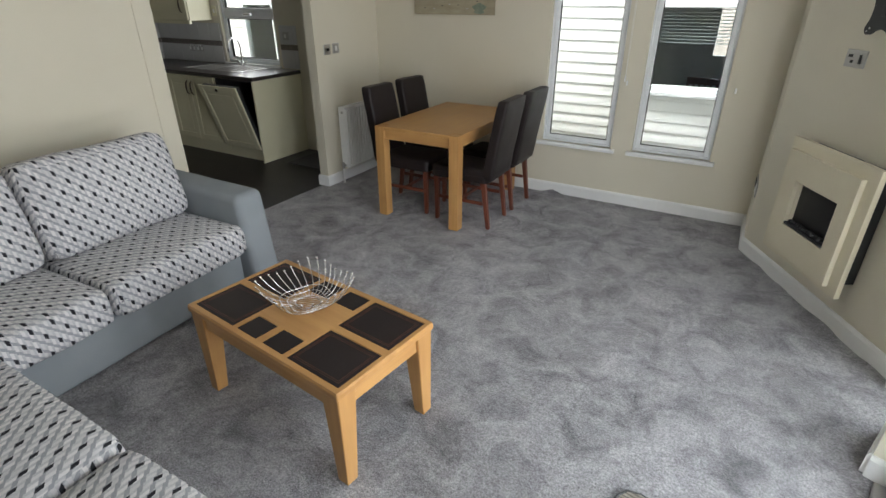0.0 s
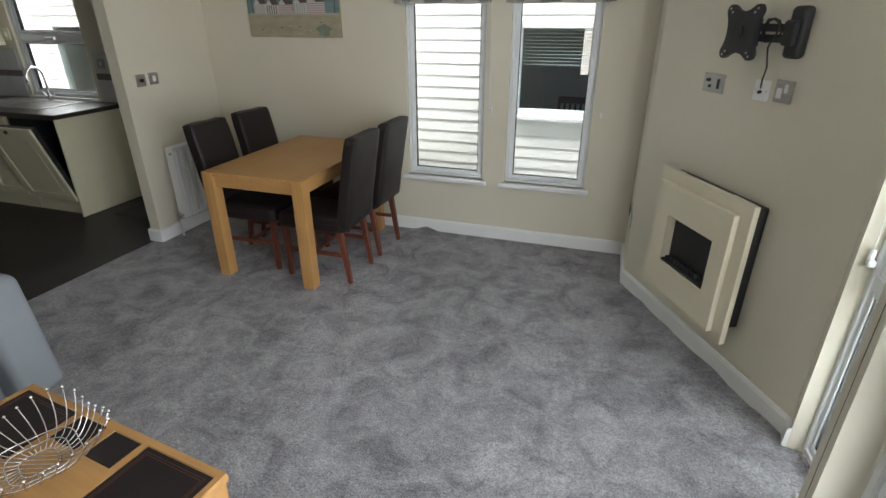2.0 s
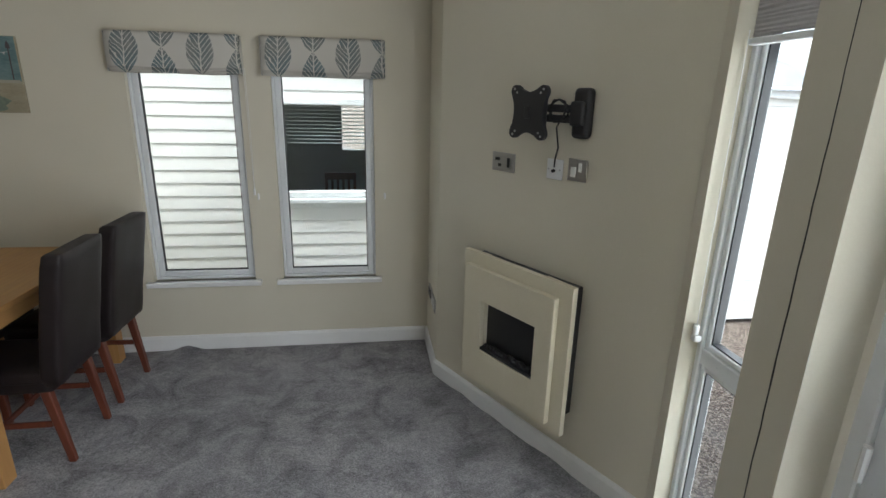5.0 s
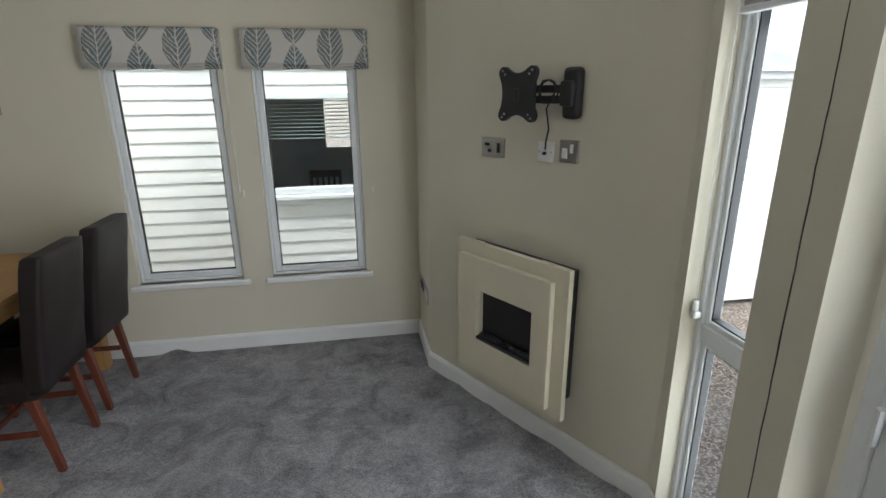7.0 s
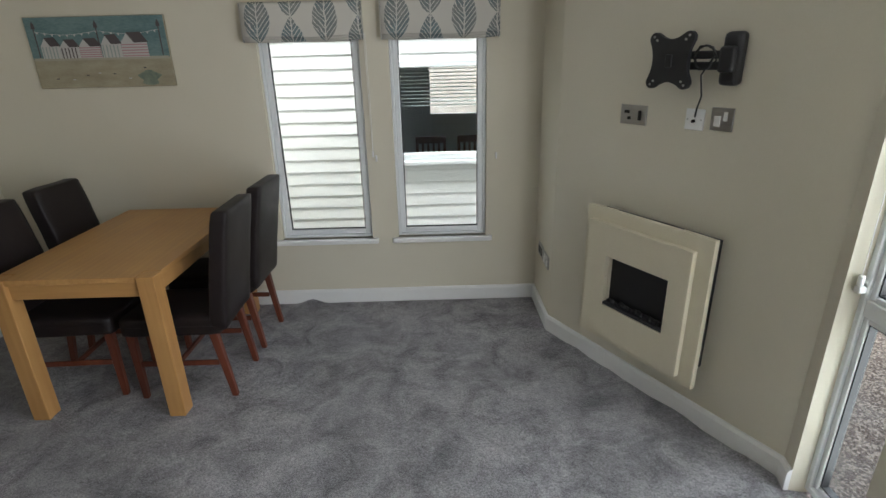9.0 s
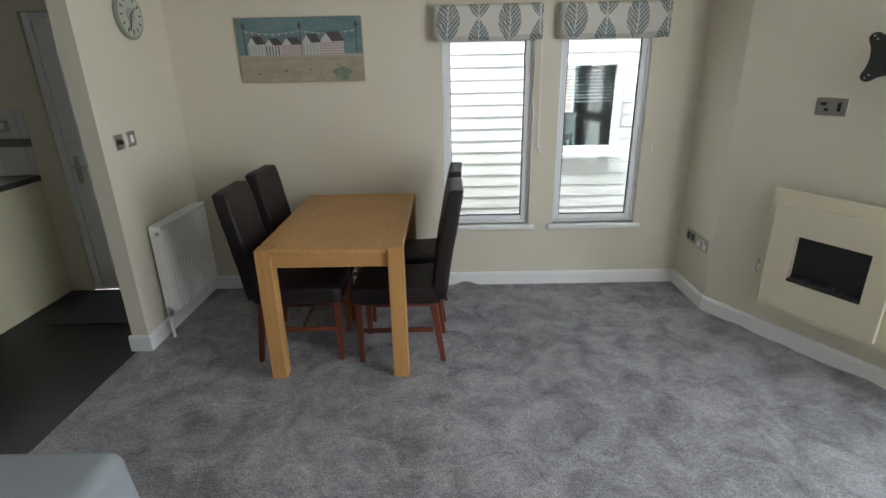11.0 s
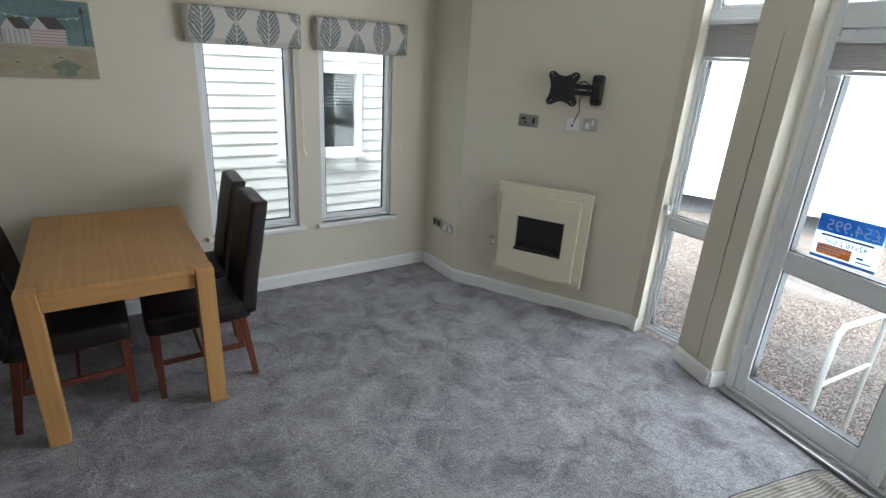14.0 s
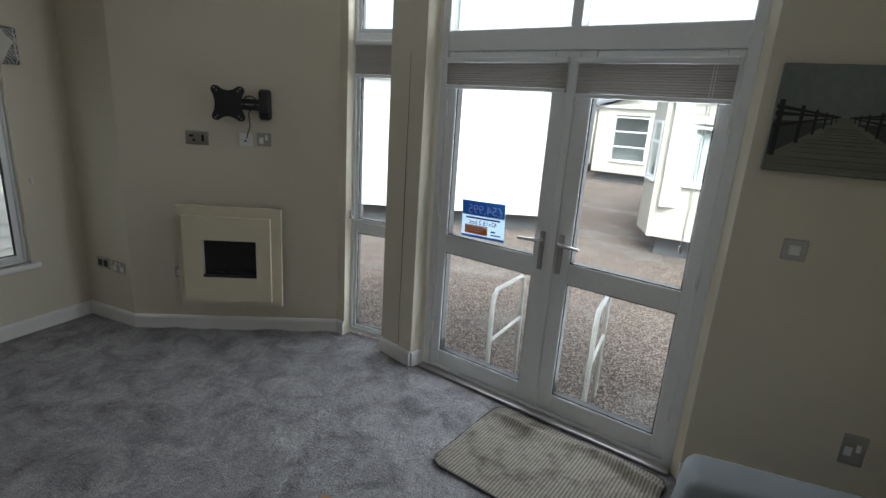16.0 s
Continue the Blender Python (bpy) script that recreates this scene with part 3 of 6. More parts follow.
def skirting(name, p, q, u0=0.0, u1=0.0):
    """A skirting board on the inside of a wall line, chamfered along its top."""
    bm = bmesh.new()
    n = max(2, int((math.dist(p, q)) / 0.15))
    length = math.dist(p, q)
    for prof in ([(0, 0), (-0.017, 0), (-0.017, 0.085), (-0.009, 0.1), (0, 0.102)],):
        vs = [[bm.verts.new((u0 + (length - u0 - u1) * i / n, y, z)) for y, z in prof] for i in range(n + 1)]
        for a, b in zip(vs, vs[1:]):
            for k in range(len(prof)):
                bm.faces.new((a[k], a[(k + 1) % len(prof)], b[(k + 1) % len(prof)], b[k]))
        bm.faces.new(vs[0]), bm.faces.new(vs[-1][::-1])
    bmesh.ops.recalc_face_normals(bm, faces=bm.faces)
    bmesh.ops.transform(bm, matrix=seg(p, q), verts=bm.verts)
    return structure(name, bm, TRIM, "white painted skirting board", "skirting")


skirting("baseboard_north", (XP + 0.02, YB), (XR - 0.017, YB))
skirting("baseboard_east", (XR, YB), PA)
skirting("baseboard_chimney", PA, PB)
skirting("baseboard_reveal", (0.945, 2.47), (0.93, 2.398))
skirting("baseboard_pillar", (0.865, 2.04), (0.757, 1.752))
skirting("baseboard_pillar_side", (0.757, 1.752), (0.84, 1.715))
skirting("baseboard_corner", (0.43, 0.10), (0.43, YS))
skirting("baseboard_south", (0.41, YS), (XW, YS))
skirting("baseboard_partition", (XP, 3.288), (XP, YB))
skirting("baseboard_partition_end", (XP - 0.117, 3.305), (XP, 3.305))
skirting("baseboard_entrance", (-3.468, YB), (XP - 0.1, YB))


# ---- windows ----
def framed(name, w, h, m, depth, face, label, bars=(), sash=0.045, glass=None, parent=None, kind="structure", category="window", muntins=()):
    """A plastic window: outer frame, inner sash bead, gasket and panes between the bars. Local x,z in the opening, y outward."""
    t = parent or thing(name, m, label, category, kind=kind)
    bm = bmesh.new()
    for d in ((0, face, 0, h), (w - face, w, 0, h), (face, w - face, 0, face), (face, w - face, h - face, h)):
        bx(bm, d[0], d[1], 0, depth, d[2], d[3], 0.004, 1)
    part("window_frame", bm, UPVC, t)
    zs = [face] + [b for b in bars] + [h - face]
    edges = []
    lo = face
    for b in bars:
        boxpart("glazing_bar", (face, w - face, 0.004, depth - 0.004, b - 0.03, b + 0.03), UPVC, t, 0.004)
        edges.append((lo, b - 0.03))
        lo = b + 0.03
    edges.append((lo, h - face))
    for a, b in edges:
        bm = bmesh.new()
        s = sash
        for d in ((face, face + s, a, b), (w - face - s, w - face, a, b), (face + s, w - face - s, a, a + s), (face + s, w - face - s, b - s, b)):
            bx(bm, d[0], d[1], 0.012, depth - 0.012, d[2], d[3], 0.006, 2)
        part("sash", bm, UPVC, t)
        bm = bmesh.new()
        g = 0.005
        x0, x1, z0, z1 = face + s, w - face - s, a + s, b - s
        for d in ((x0, x0 + g, z0, z1), (x1 - g, x1, z0, z1), (x0, x1, z0, z0 + g), (x0, x1, z1 - g, z1)):
            bx(bm, d[0], d[1], 0.02, depth - 0.02, d[2], d[3])
        part("gasket", bm, GASKET, t)
        pane = boxpart("pane", (x0 + 0.002, x1 - 0.002, depth / 2 - 0.003, depth / 2 + 0.003, z0 + 0.002, z1 - 0.002), glass or GLASS, t)
        pane.visible_shadow = False
    return t


for i, W in ((1, W1), (2, W2)):
    t = framed(f"window_{i}", W[1] - W[0], W[3] - W[2], pose(W[0], YB + 0.035, W[2]), 0.06, 0.018, "tall narrow white plastic window beside the dining table", sash=0.036)
    bm = bmesh.new()
    bx(bm, -0.04, W[1] - W[0] + 0.04, -0.075, 0.0, -0.032, 0.0, 0.006, 2)
    part("window_sill", bm, TRIM, t)
t = framed("window_3", KW[1] - KW[0], KW[3] - KW[2], pose(KW[0], YB + 0.03, KW[2]), 0.07, 0.03, "white plastic kitchen window above the sink", bars=(0.55,), sash=0.028)
boxpart("window_sill", (-0.02, KW[1] - KW[0] + 0.02, -0.06, 0, -0.03, 0), TRIM, t, 0.005)
boxpart("catch", (0.40, 0.52, -0.03, 0.0, 0.53, 0.555), STEEL, t, 0.005)

# side light beside the french doors
MSL = seg((0.985, 2.395), (0.985, 2.03)) @ pose(0, 0, 0.02)
t = framed("window_4", 0.365, 2.59, MSL, 0.07, 0.03, "tall narrow white side window with a short pleated blind", bars=(0.81, 2.06), sash=0.022)
bm = bmesh.new()
tube(bm, [(0.012, -0.02, 1.86), (0.016, -0.024, 1.3), (0.018, -0.022, 0.92)], 0.0015, 6)
disc(bm, (0.018, -0.022, 0.885), 0.010, 0.04, 12, "z", 0.005)
part("blind_cord", bm, WHITEP, t)
boxpart("latch", (0.004, 0.03, -0.03, -0.002, 0.86, 0.885), WHITEP, t, 0.006)


# ---- french doors ----
frame_t = thing("door_1", MD, "closed white plastic french doors with glass above and below", "french doors", kind="structure")
bm = bmesh.new()
F = 0.05
bx(bm, 0, F, 0, 0.09, 0, 2.6, 0.004, 1)
bx(bm, LD - F, LD, 0, 0.09, 0, 2.29, 0.004, 1)
bx(bm, F, LD - F, 0, 0.09, 0, 0.035, 0.004, 1)
bx(bm, F, LD - F, 0, 0.09, 1.992, 2.10, 0.004, 1)
bx(bm, LD / 2 - 0.028, LD / 2 + 0.028, 0, 0.09, 2.10, 2.44, 0.004, 1)
plate(bm, [(0, 2.55), (LD, 2.225), (LD, 2.29), (0, 2.615)], 0.0, 0.09)
part("door_frame", bm, UPVC, frame_t)
for a, b in ((F, LD / 2 - 0.028), (LD / 2 + 0.028, LD - F)):
    bm = bmesh.new()
    plate(bm, [(a, 2.10), (b, 2.10), (b, 2.56 - 0.2083 * b), (a, 2.56 - 0.2083 * a)], 0.042, 0.048)
    pane = part("pane", bm, GLASS, frame_t, "clear glass fanlight")
    pane.visible_shadow = False


def leaf(u0, u1, handle_u, turn):
    # the meeting stile, which carries the lock, is broader than the hinge stile
    sa, sb = (0.066, 0.102) if turn < 0 else (0.102, 0.066)
    ob = boxpart("door_leaf", (u0, u0 + sa, 0.01, 0.075, 0.04, 1.99), UPVC, frame_t, 0.005)
    bm = bmesh.new()
    bm.from_mesh(ob.data)
    bx(bm, u1 - sb, u1, 0.01, 0.075, 0.04, 1.99, 0.005)
    for a, b in ((0.04, 0.145), (0.812, 0.925), (1.90, 1.99)):
        bx(bm, u0 + sa, u1 - sb, 0.012, 0.073, a, b, 0.005)
    bm.to_mesh(ob.data)
    bm.free()
    for a, b in ((0.145, 0.812), (0.925, 1.90)):
        bm = bmesh.new()
        g, x0, x1 = 0.006, u0 + sa, u1 - sb
        for d in ((x0, x0 + g, a, b), (x1 - g, x1, a, b), (x0, x1, a, a + g), (x0, x1, b - g, b)):
            bx(bm, d[0], d[1], 0.02, 0.065, d[2], d[3])
        part("gasket", bm, GASKET, ob)
        pane = boxpart("pane", (x0 + 0.002, x1 - 0.002, 0.038, 0.045, a + 0.002, b - 0.002), GLASS, ob)
        pane.visible_shadow = False
    bm = bmesh.new()
    bx(bm, handle_u - 0.014, handle_u + 0.014, -0.004, 0.012, 0.86, 1.075, 0.006, 2)
    tube(bm, [(handle_u, 0.0, 1.03), (handle_u, -0.035, 1.03), (handle_u + turn * 0.02, -0.048, 1.03), (handle_u + turn * 0.12, -0.05, 1.026)], [0.010, 0.010, 0.010, 0.008], 10)
    part("door_handle", bm, STEEL, ob, "grey metal lever handle", smooth=True)
    bm = bmesh.new()
    for z in (0.3, 1.0, 1.68):
        tube(bm, [(u0 + 0.012 if turn < 0 else u1 - 0.012, -0.006, z - 0.04), (u0 + 0.012 if turn < 0 else u1 - 0.012, -0.006, z + 0.04)], 0.009, 8)
    part("hinge", bm, WHITEP, ob)
    return ob


MEET = LD / 2 + 0.018
leaf(F, MEET - 0.004, MEET - 0.06, -1)
leaf(MEET + 0.004, LD - F, MEET + 0.05, 1)
boxpart("astragal", (MEET - 0.024, MEET + 0.024, -0.006, 0.012, 0.04, 1.985), UPVC, frame_t, 0.006)
boxpart("threshold", (0.0, LD, -0.055, 0.0, 0.0, 0.022), STEEL, frame_t, 0.008)
bm = bmesh.new()
bx(bm, MEET - 0.075, MEET - 0.045, -0.010, -0.004, 0.77, 0.85, 0.003)
part("key_tag", bm, WHITEP, frame_t, "white tag hanging from the key")


def blind(name, w, h, m, label, cord_u=None):
    """A folded pleated blind: head rail, pleats, bottom rail, cord."""
    t = thing(name, m, label, "blind")
    boxpart("head_rail", (0, w, -0.035, 0, h - 0.025, h), UPVC, t, 0.005)
    n = max(6, int((h - 0.05) / 0.011))
    bm = bmesh.new()
    rows = []
    for i in range(n * 2 + 1):
        z = 0.022 + (h - 0.05) * i / (n * 2)
        y = -0.0205 if i % 2 else -0.0180
        rows.append([bm.verts.new((x, y, z + 0.0015 * math.sin(9 * x + i))) for x in (0.004, w / 3, 2 * w / 3, w - 0.004)])
    for a, b in zip(rows, rows[1:]):
        for k in range(3):
            bm.faces.new((a[k], a[k + 1], b[k + 1], b[k]))
    ob = part("pleats", bm, PLEAT, t)
    sol = ob.modifiers.new("cloth", "SOLIDIFY")
    sol.thickness = 0.002
    boxpart("bottom_rail", (0.002, w - 0.002, -0.032, -0.004, 0.0, 0.02), UPVC, t, 0.005)
    if cord_u is not None:
        bm = bmesh.new()
        for k in (0, 0.012):
            tube(bm, [(cord_u + k, -0.04, h - 0.02), (cord_u + k + 0.004, -0.042, -0.35), (cord_u + 0.006, -0.04, -0.62)], 0.0016, 6)
        disc(bm, (cord_u + 0.006, -0.04, -0.655), 0.007, 0.035, 10, "z", 0.003)
        part("cord", bm, WHITEP, t)
    return t


blind("pleated_blind", MEET - F - 0.03, 0.165, MD @ pose(F + 0.012, -0.004, 1.79), "taupe pleated blind folded up on a door leaf")
blind("pleated_blind", LD - F - MEET - 0.04, 0.185, MD @ pose(MEET + 0.03, -0.004, 1.77), "taupe pleated blind folded up, cords hanging beside", 0.60)
blind("pleated_blind", 0.30, 0.225, seg((0.985, 2.395), (0.985, 2.03)) @ pose(0.03, -0.004, 1.835), "taupe pleated blind folded up in the side window")

# ---- entrance door with obscured glass ----
ent = thing("door_2", pose(XD[0], YB + 0.02, 0), "closed white plastic entrance door with frosted panes", "door", kind="structure")
bm = bmesh.new()
w = XD[1] - XD[0]
for d in ((0, 0.055, 0, 2.0), (w - 0.055, w, 0, 2.0), (0.055, w - 0.055, 1.945, 2.0), (0.055, w - 0.055, 0, 0.03)):
    bx(bm, d[0], d[1], 0, 0.075, d[2], d[3], 0.004, 1)
part("door_frame", bm, UPVC, ent)
bm = bmesh.new()
for d in ((0.06, 0.18, 0.035, 1.94), (w - 0.18, w - 0.06, 0.035, 1.94), (0.18, w - 0.18, 0.035, 0.15), (0.18, w - 0.18, 0.715, 0.83), (0.18, w - 0.18, 1.83, 1.94)):
    bx(bm, d[0], d[1], 0.006, 0.066, d[2], d[3], 0.005, 1)
lf = part("door_leaf", bm, UPVC, ent)
for a, b in ((0.15, 0.715), (0.83, 1.83)):
    pane = boxpart("pane", (0.18, w - 0.18, 0.03, 0.037, a, b), FROST, lf, label="frosted glass pane")
    pane.visible_shadow = False
    bm = bmesh.new()
    for d in ((0.18, 0.186, a, b), (w - 0.186, w - 0.18, a, b), (0.18, w - 0.18, a, a + 0.006), (0.18, w - 0.18, b - 0.006, b)):
        bx(bm, d[0], d[1], 0.02, 0.05, d[2], d[3])
    part("gasket", bm, GASKET, lf)
bm = bmesh.new()
bx(bm, 0.10, 0.13, -0.008, 0.008, 0.85, 1.05, 0.005, 2)
tube(bm, [(0.115, 0, 0.98), (0.115, -0.045, 0.98), (0.14, -0.052, 0.98), (0.24, -0.052, 0.975)], [0.01, 0.01, 0.01, 0.008], 10)
part("door_handle", bm, STEEL, lf, "grey metal lever handle", smooth=True)
boxpart("letter_rail", (0.20, w - 0.20, -0.012, 0.004, 0.93, 0.95), CHROME, lf, 0.004)
# ---- living room ----
def sofa(name, m, length, depth, arm0, arm1, spans, label):
    """A boxy sofa: base, back, arms, seat and back cushions. Local x along the front, y to the back."""
    t = thing(name, m, label, "sofa")
    x0 = 0.21 if arm0 else 0.0
    x1 = length - (0.21 if arm1 else 0.0)
    bm = bmesh.new()
    bx(bm, x0, x1, 0.03, depth - 0.02, 0.035, 0.29, 0.025, 3)
    part("base", bm, GREYCLOTH, t, "blue-grey upholstered base", smooth=True)
    bm = bmesh.new()
    bx(bm, x0, x1, depth - 0.2, depth, 0.29, 0.80, 0.05, 4)
    part("back_frame", bm, GREYCLOTH, t, "blue-grey upholstered back", smooth=True)
    for on, a, b in ((arm0, 0.0, 0.21), (arm1, length - 0.21, length)):
        if on:
            bm = bmesh.new()
            vs = bx(bm, a, b, -0.01, depth, 0.035, 0.63, 0.045, 4)
            for v in bm.verts:
                f = v.co.y / depth
                if v.co.z > 0.4:
                    v.co.z += 0.03 * max(0.0, f)
                v.co.y += (0.63 - v.co.z) * -0.09 * (1 - max(0.0, min(1.0, f)))
                out = 1 if a > 0.1 else -1
                v.co.x += out * 0.02 * (0.63 - v.co.z)
            part("arm", bm, GREYCLOTH, t, "blue-grey padded arm", smooth=True)
    for a, b in spans:
        bm = bmesh.new()
        pillow(bm, a + 0.006, b - 0.006, -0.055, depth - 0.24, 0.285, 0.475, 5.0, 0.16, 2, 11)
        seat = part("seat_cushion", bm, HEX, t, "patterned seat cushion", smooth=True, uv=True)
        bm = bmesh.new()
        pts = [(a + 0.03, -0.05, 0.38), (b - 0.03, -0.05, 0.38)]
        tube(bm, pts, 0.004, 6)
        part("piping", bm, HEX, seat, uv=True)
        bm = bmesh.new()
        pillow(bm, a + 0.004, b - 0.004, -0.12, 0.12, -0.24, 0.27, 4.0, 0.35, 1, 11)
        bmesh.ops.transform(bm, matrix=pose(0, depth - 0.33, 0.70, -13, 0, 0), verts=bm.verts)
        part("back_cushion", bm, HEX, t, "patterned back cushion", smooth=True, uv=True)
    for x in (x0 + 0.06, x1 - 0.06):
        for y in (0.1, depth - 0.1):
            bm = bmesh.new()
            disc(bm, (x, y, 0.0), 0.025, 0.037, 12)
            part("foot", bm, BLACKP, t)
    return t


sofa("sofa", seg((-2.31, -0.53), (-2.43, 1.73)), 2.265, 0.86, False, True, [(0.02, 0.42), (0.42, 1.235), (1.235, 2.06)], "blue-grey two-seat sofa with hexagon-patterned cushions along the wall")
sofa("sofa", seg((-0.28, 0.165), (-2.28, 0.165)), 2.0, 0.86, True, False, [(0.21, 1.10), (1.10, 2.0)], "blue-grey sofa with hexagon-patterned cushions beside the french doors")


def ring_strip(bm, a, b, c, d, w, z0, z1):
    """One closed rectangular line of width w, as a single piece."""
    loops = []
    for z in (z0, z1):
        for e in (0.0, w):
            loops.append([bm.verts.new((x, y, z)) for x, y in ((a + e, c + e), (b - e, c + e), (b - e, d - e), (a + e, d - e))])
    lo_out, lo_in, hi_out, hi_in = loops
    for p, q in ((hi_out, hi_in), (lo_in, lo_out), (lo_out, hi_out), (hi_in, lo_in)):
        for k in range(4):
            n = (k + 1) % 4
            bm.faces.new((p[k], p[n], q[n], q[k]))
    bmesh.ops.recalc_face_normals(bm, faces=bm.faces)


def coffee_table():
    t = thing("coffee_table", pose(-1.395, 1.007, 0, 0, 0, -6.8), "low oak coffee table with inlaid dark leather panels", "coffee table")
    L, W, H = 0.478, 0.270, 0.47
    big = [(sx * 0.172, sx * 0.455, sv * 0.018, sv * 0.242) for sx in (-1, 1) for sv in (-1, 1)]
    small = [(sx * 0.018, sx * 0.148, sv * 0.13, sv * 0.240) for sx in (-1, 1) for sv in (-1, 1)]
    boxpart("tabletop", (-L, L, -W, W, H - 0.034, H - 0.004), OAKX, t, 0.007, seg_n=3)
    bm = bmesh.new()
    holes = [tuple(sorted(p[:2])) + tuple(sorted(p[2:])) for p in big + small]
    us = sorted({-L + 0.004, L - 0.004, *[h[0] for h in holes], *[h[1] for h in holes]})
    vs = sorted({-W + 0.004, W - 0.004, *[h[2] for h in holes], *[h[3] for h in holes]})
    for a, b in zip(us, us[1:]):
        for c, d in zip(vs, vs[1:]):
            if not any(h[0] < (a + b) / 2 < h[1] and h[2] < (c + d) / 2 < h[3] for h in holes):
                bx(bm, a, b, c, d, H - 0.006, H)
    bmesh.ops.remove_doubles(bm, verts=bm.verts, dist=1e-5)
    part("top_veneer", bm, OAKX, t, "light oak strips between the panels")
    for h in holes:
        g = 0.003
        bm = bmesh.new()
        bx(bm, h[0] + g, h[1] - g, h[2] + g, h[3] - g, H - 0.006, H - 0.0012, 0.0012, 1)
        pn = part("inlay_panel", bm, LEATHER, t, "dark brown leather inlay")
        if h[1] - h[0] > 0.2:
            for k in (0.018, 0.026):
                bm = bmesh.new()
                ring_strip(bm, h[0] + k, h[1] - k, h[2] + k, h[3] - k, 0.0016, H - 0.002, H - 0.0006)
                part("tooling", bm, MAHOG, pn, "pressed border line")
    for s in (-1, 1):
        boxpart("apron", (-L + 0.06, L - 0.06, s * (W - 0.03) - 0.01, s * (W - 0.03) + 0.01, H - 0.105, H - 0.032), OAKX, t)
        boxpart("apron", (s * (L - 0.03) - 0.01, s * (L - 0.03) + 0.01, -W + 0.06, W - 0.06, H - 0.105, H - 0.032), OAKY, t)
    for sx in (-1, 1):
        for sy in (-1, 1):
            bm = bmesh.new()
            vs = bx(bm, -0.046, 0.046, -0.046, 0.046, 0, H - 0.032, 0.004, 1)
            for v in bm.verts:
                k = 1 - v.co.z / H
                v.co.x *= 1 - 0.42 * k
                v.co.y *= 1 - 0.42 * k
                v.co.x += sx * 0.014 * k
                v.co.y += sy * 0.014 * k
            bmesh.ops.translate(bm, verts=bm.verts, vec=(sx * (L - 0.053), sy * (W - 0.053), 0))
            part("leg", bm, OAKZ, t)


coffee_table()


def wire_bowl():
    t = thing("wire_bowl", pose(-1.445, 1.07, 0.4705, 0, 0, 20), "chrome wire fruit bowl with ball-tipped spokes on the coffee table", "bowl")
    n = 30
    for i in range(n):
        a = 2 * math.pi * i / n
        k = 1 + 0.10 * math.cos(4 * a)
        pts = []
        for s in range(9):
            f = s / 8
            r = (0.05 + 0.14 * f ** 0.75) * k
            z = 0.006 + 0.10 * f ** 2.1 + 0.012 * math.cos(4 * a) * f
            pts.append((r * math.cos(a + 0.25 * f), r * math.sin(a + 0.25 * f), z))
        bm = bmesh.new()
        tube(bm, pts, 0.0019, 6)
        bmesh.ops.create_uvsphere(bm, u_segments=8, v_segments=6, radius=0.0052, matrix=Matrix.Translation(pts[-1]))
        part("spoke", bm, CHROME, t, smooth=True)
    for r, z in ((0.052, 0.004), (0.085, 0.012), (0.115, 0.022)):
        bm = bmesh.new()
        pts = [(r * (1 + 0.08 * math.cos(4 * a)) * math.cos(a), r * (1 + 0.08 * math.cos(4 * a)) * math.sin(a), z) for a in [2 * math.pi * i / 40 for i in range(41)]]
        tube(bm, pts, 0.0021, 6, False)
        part("ring", bm, CHROME, t, smooth=True)
    for i in range(6):
        bm = bmesh.new()
        y = -0.04 + 0.016 * i
        w = math.sqrt(max(0, 0.05 ** 2 - y * y))
        tube(bm, [(-w, y, 0.004), (w, y, 0.004)], 0.0018, 6)
        part("base_wire", bm, CHROME, t)


wire_bowl()


def fireplace():
    t = thing("fireplace", ME, "cream wall-hung electric fireplace surround with a dark firebox", "fireplace")
    u0, u1, z0, z1 = 0.373, 1.067, 0.232, 0.937
    o = (0.54, 0.905, 0.445, 0.71)
    boxpart("housing", (u0 + 0.03, u1 - 0.032, -0.076, -0.001, z0 + 0.07, z1 - 0.022), BLACKM, t, 0.003, "black metal housing behind the surround")

    def ring(name, a, b, c, d, y0, y1, h, lab):
        bm = bmesh.new()
        for q in ((a, h[0], c, d), (h[1], b, c, d), (h[0], h[1], c, h[2]), (h[0], h[1], h[3], d)):
            bx(bm, q[0], q[1], y0, y1, q[2], q[3])
        bmesh.ops.remove_doubles(bm, verts=bm.verts, dist=1e-5)
        ob = part(name, bm, STONE, t, lab)
        bev = ob.modifiers.new("edge", "BEVEL")
        bev.width, bev.segments, bev.limit_method = 0.003, 2, "ANGLE"

    ring("back_panel", u0, u1, z0, z1, -0.106, -0.076, o, "cream painted outer panel")
    ring("front_panel", u0 + 0.042, u1 - 0.068, z0 + 0.038, z1 - 0.064, -0.136, -0.106, o, "cream painted raised panel")
    bm = bmesh.new()
    bx(bm, o[0] - 0.002, o[1] + 0.002, -0.082, -0.076, o[2] - 0.002, o[3] + 0.002)
    part("firebox", bm, BLACKP, t, "glossy black firebox glass")
    bm = bmesh.new()
    bx(bm, o[0], o[1], -0.130, -0.082, o[2], o[2] + 0.016, 0.003, 1)
    tray = part("fuel_tray", bm, BLACKM, t, "black tray of dark coals")
    rnd = random.Random(4)
    for i in range(16):
        bm = bmesh.new()
        bmesh.ops.create_icosphere(bm, subdivisions=1, radius=0.012 + 0.006 * rnd.random(), matrix=Matrix.Translation((o[0] + 0.02 + 0.022 * i, -0.106 + 0.014 * rnd.random(), o[2] + 0.022)))
        part("coal", bm, BLACKM, tray)


fireplace()


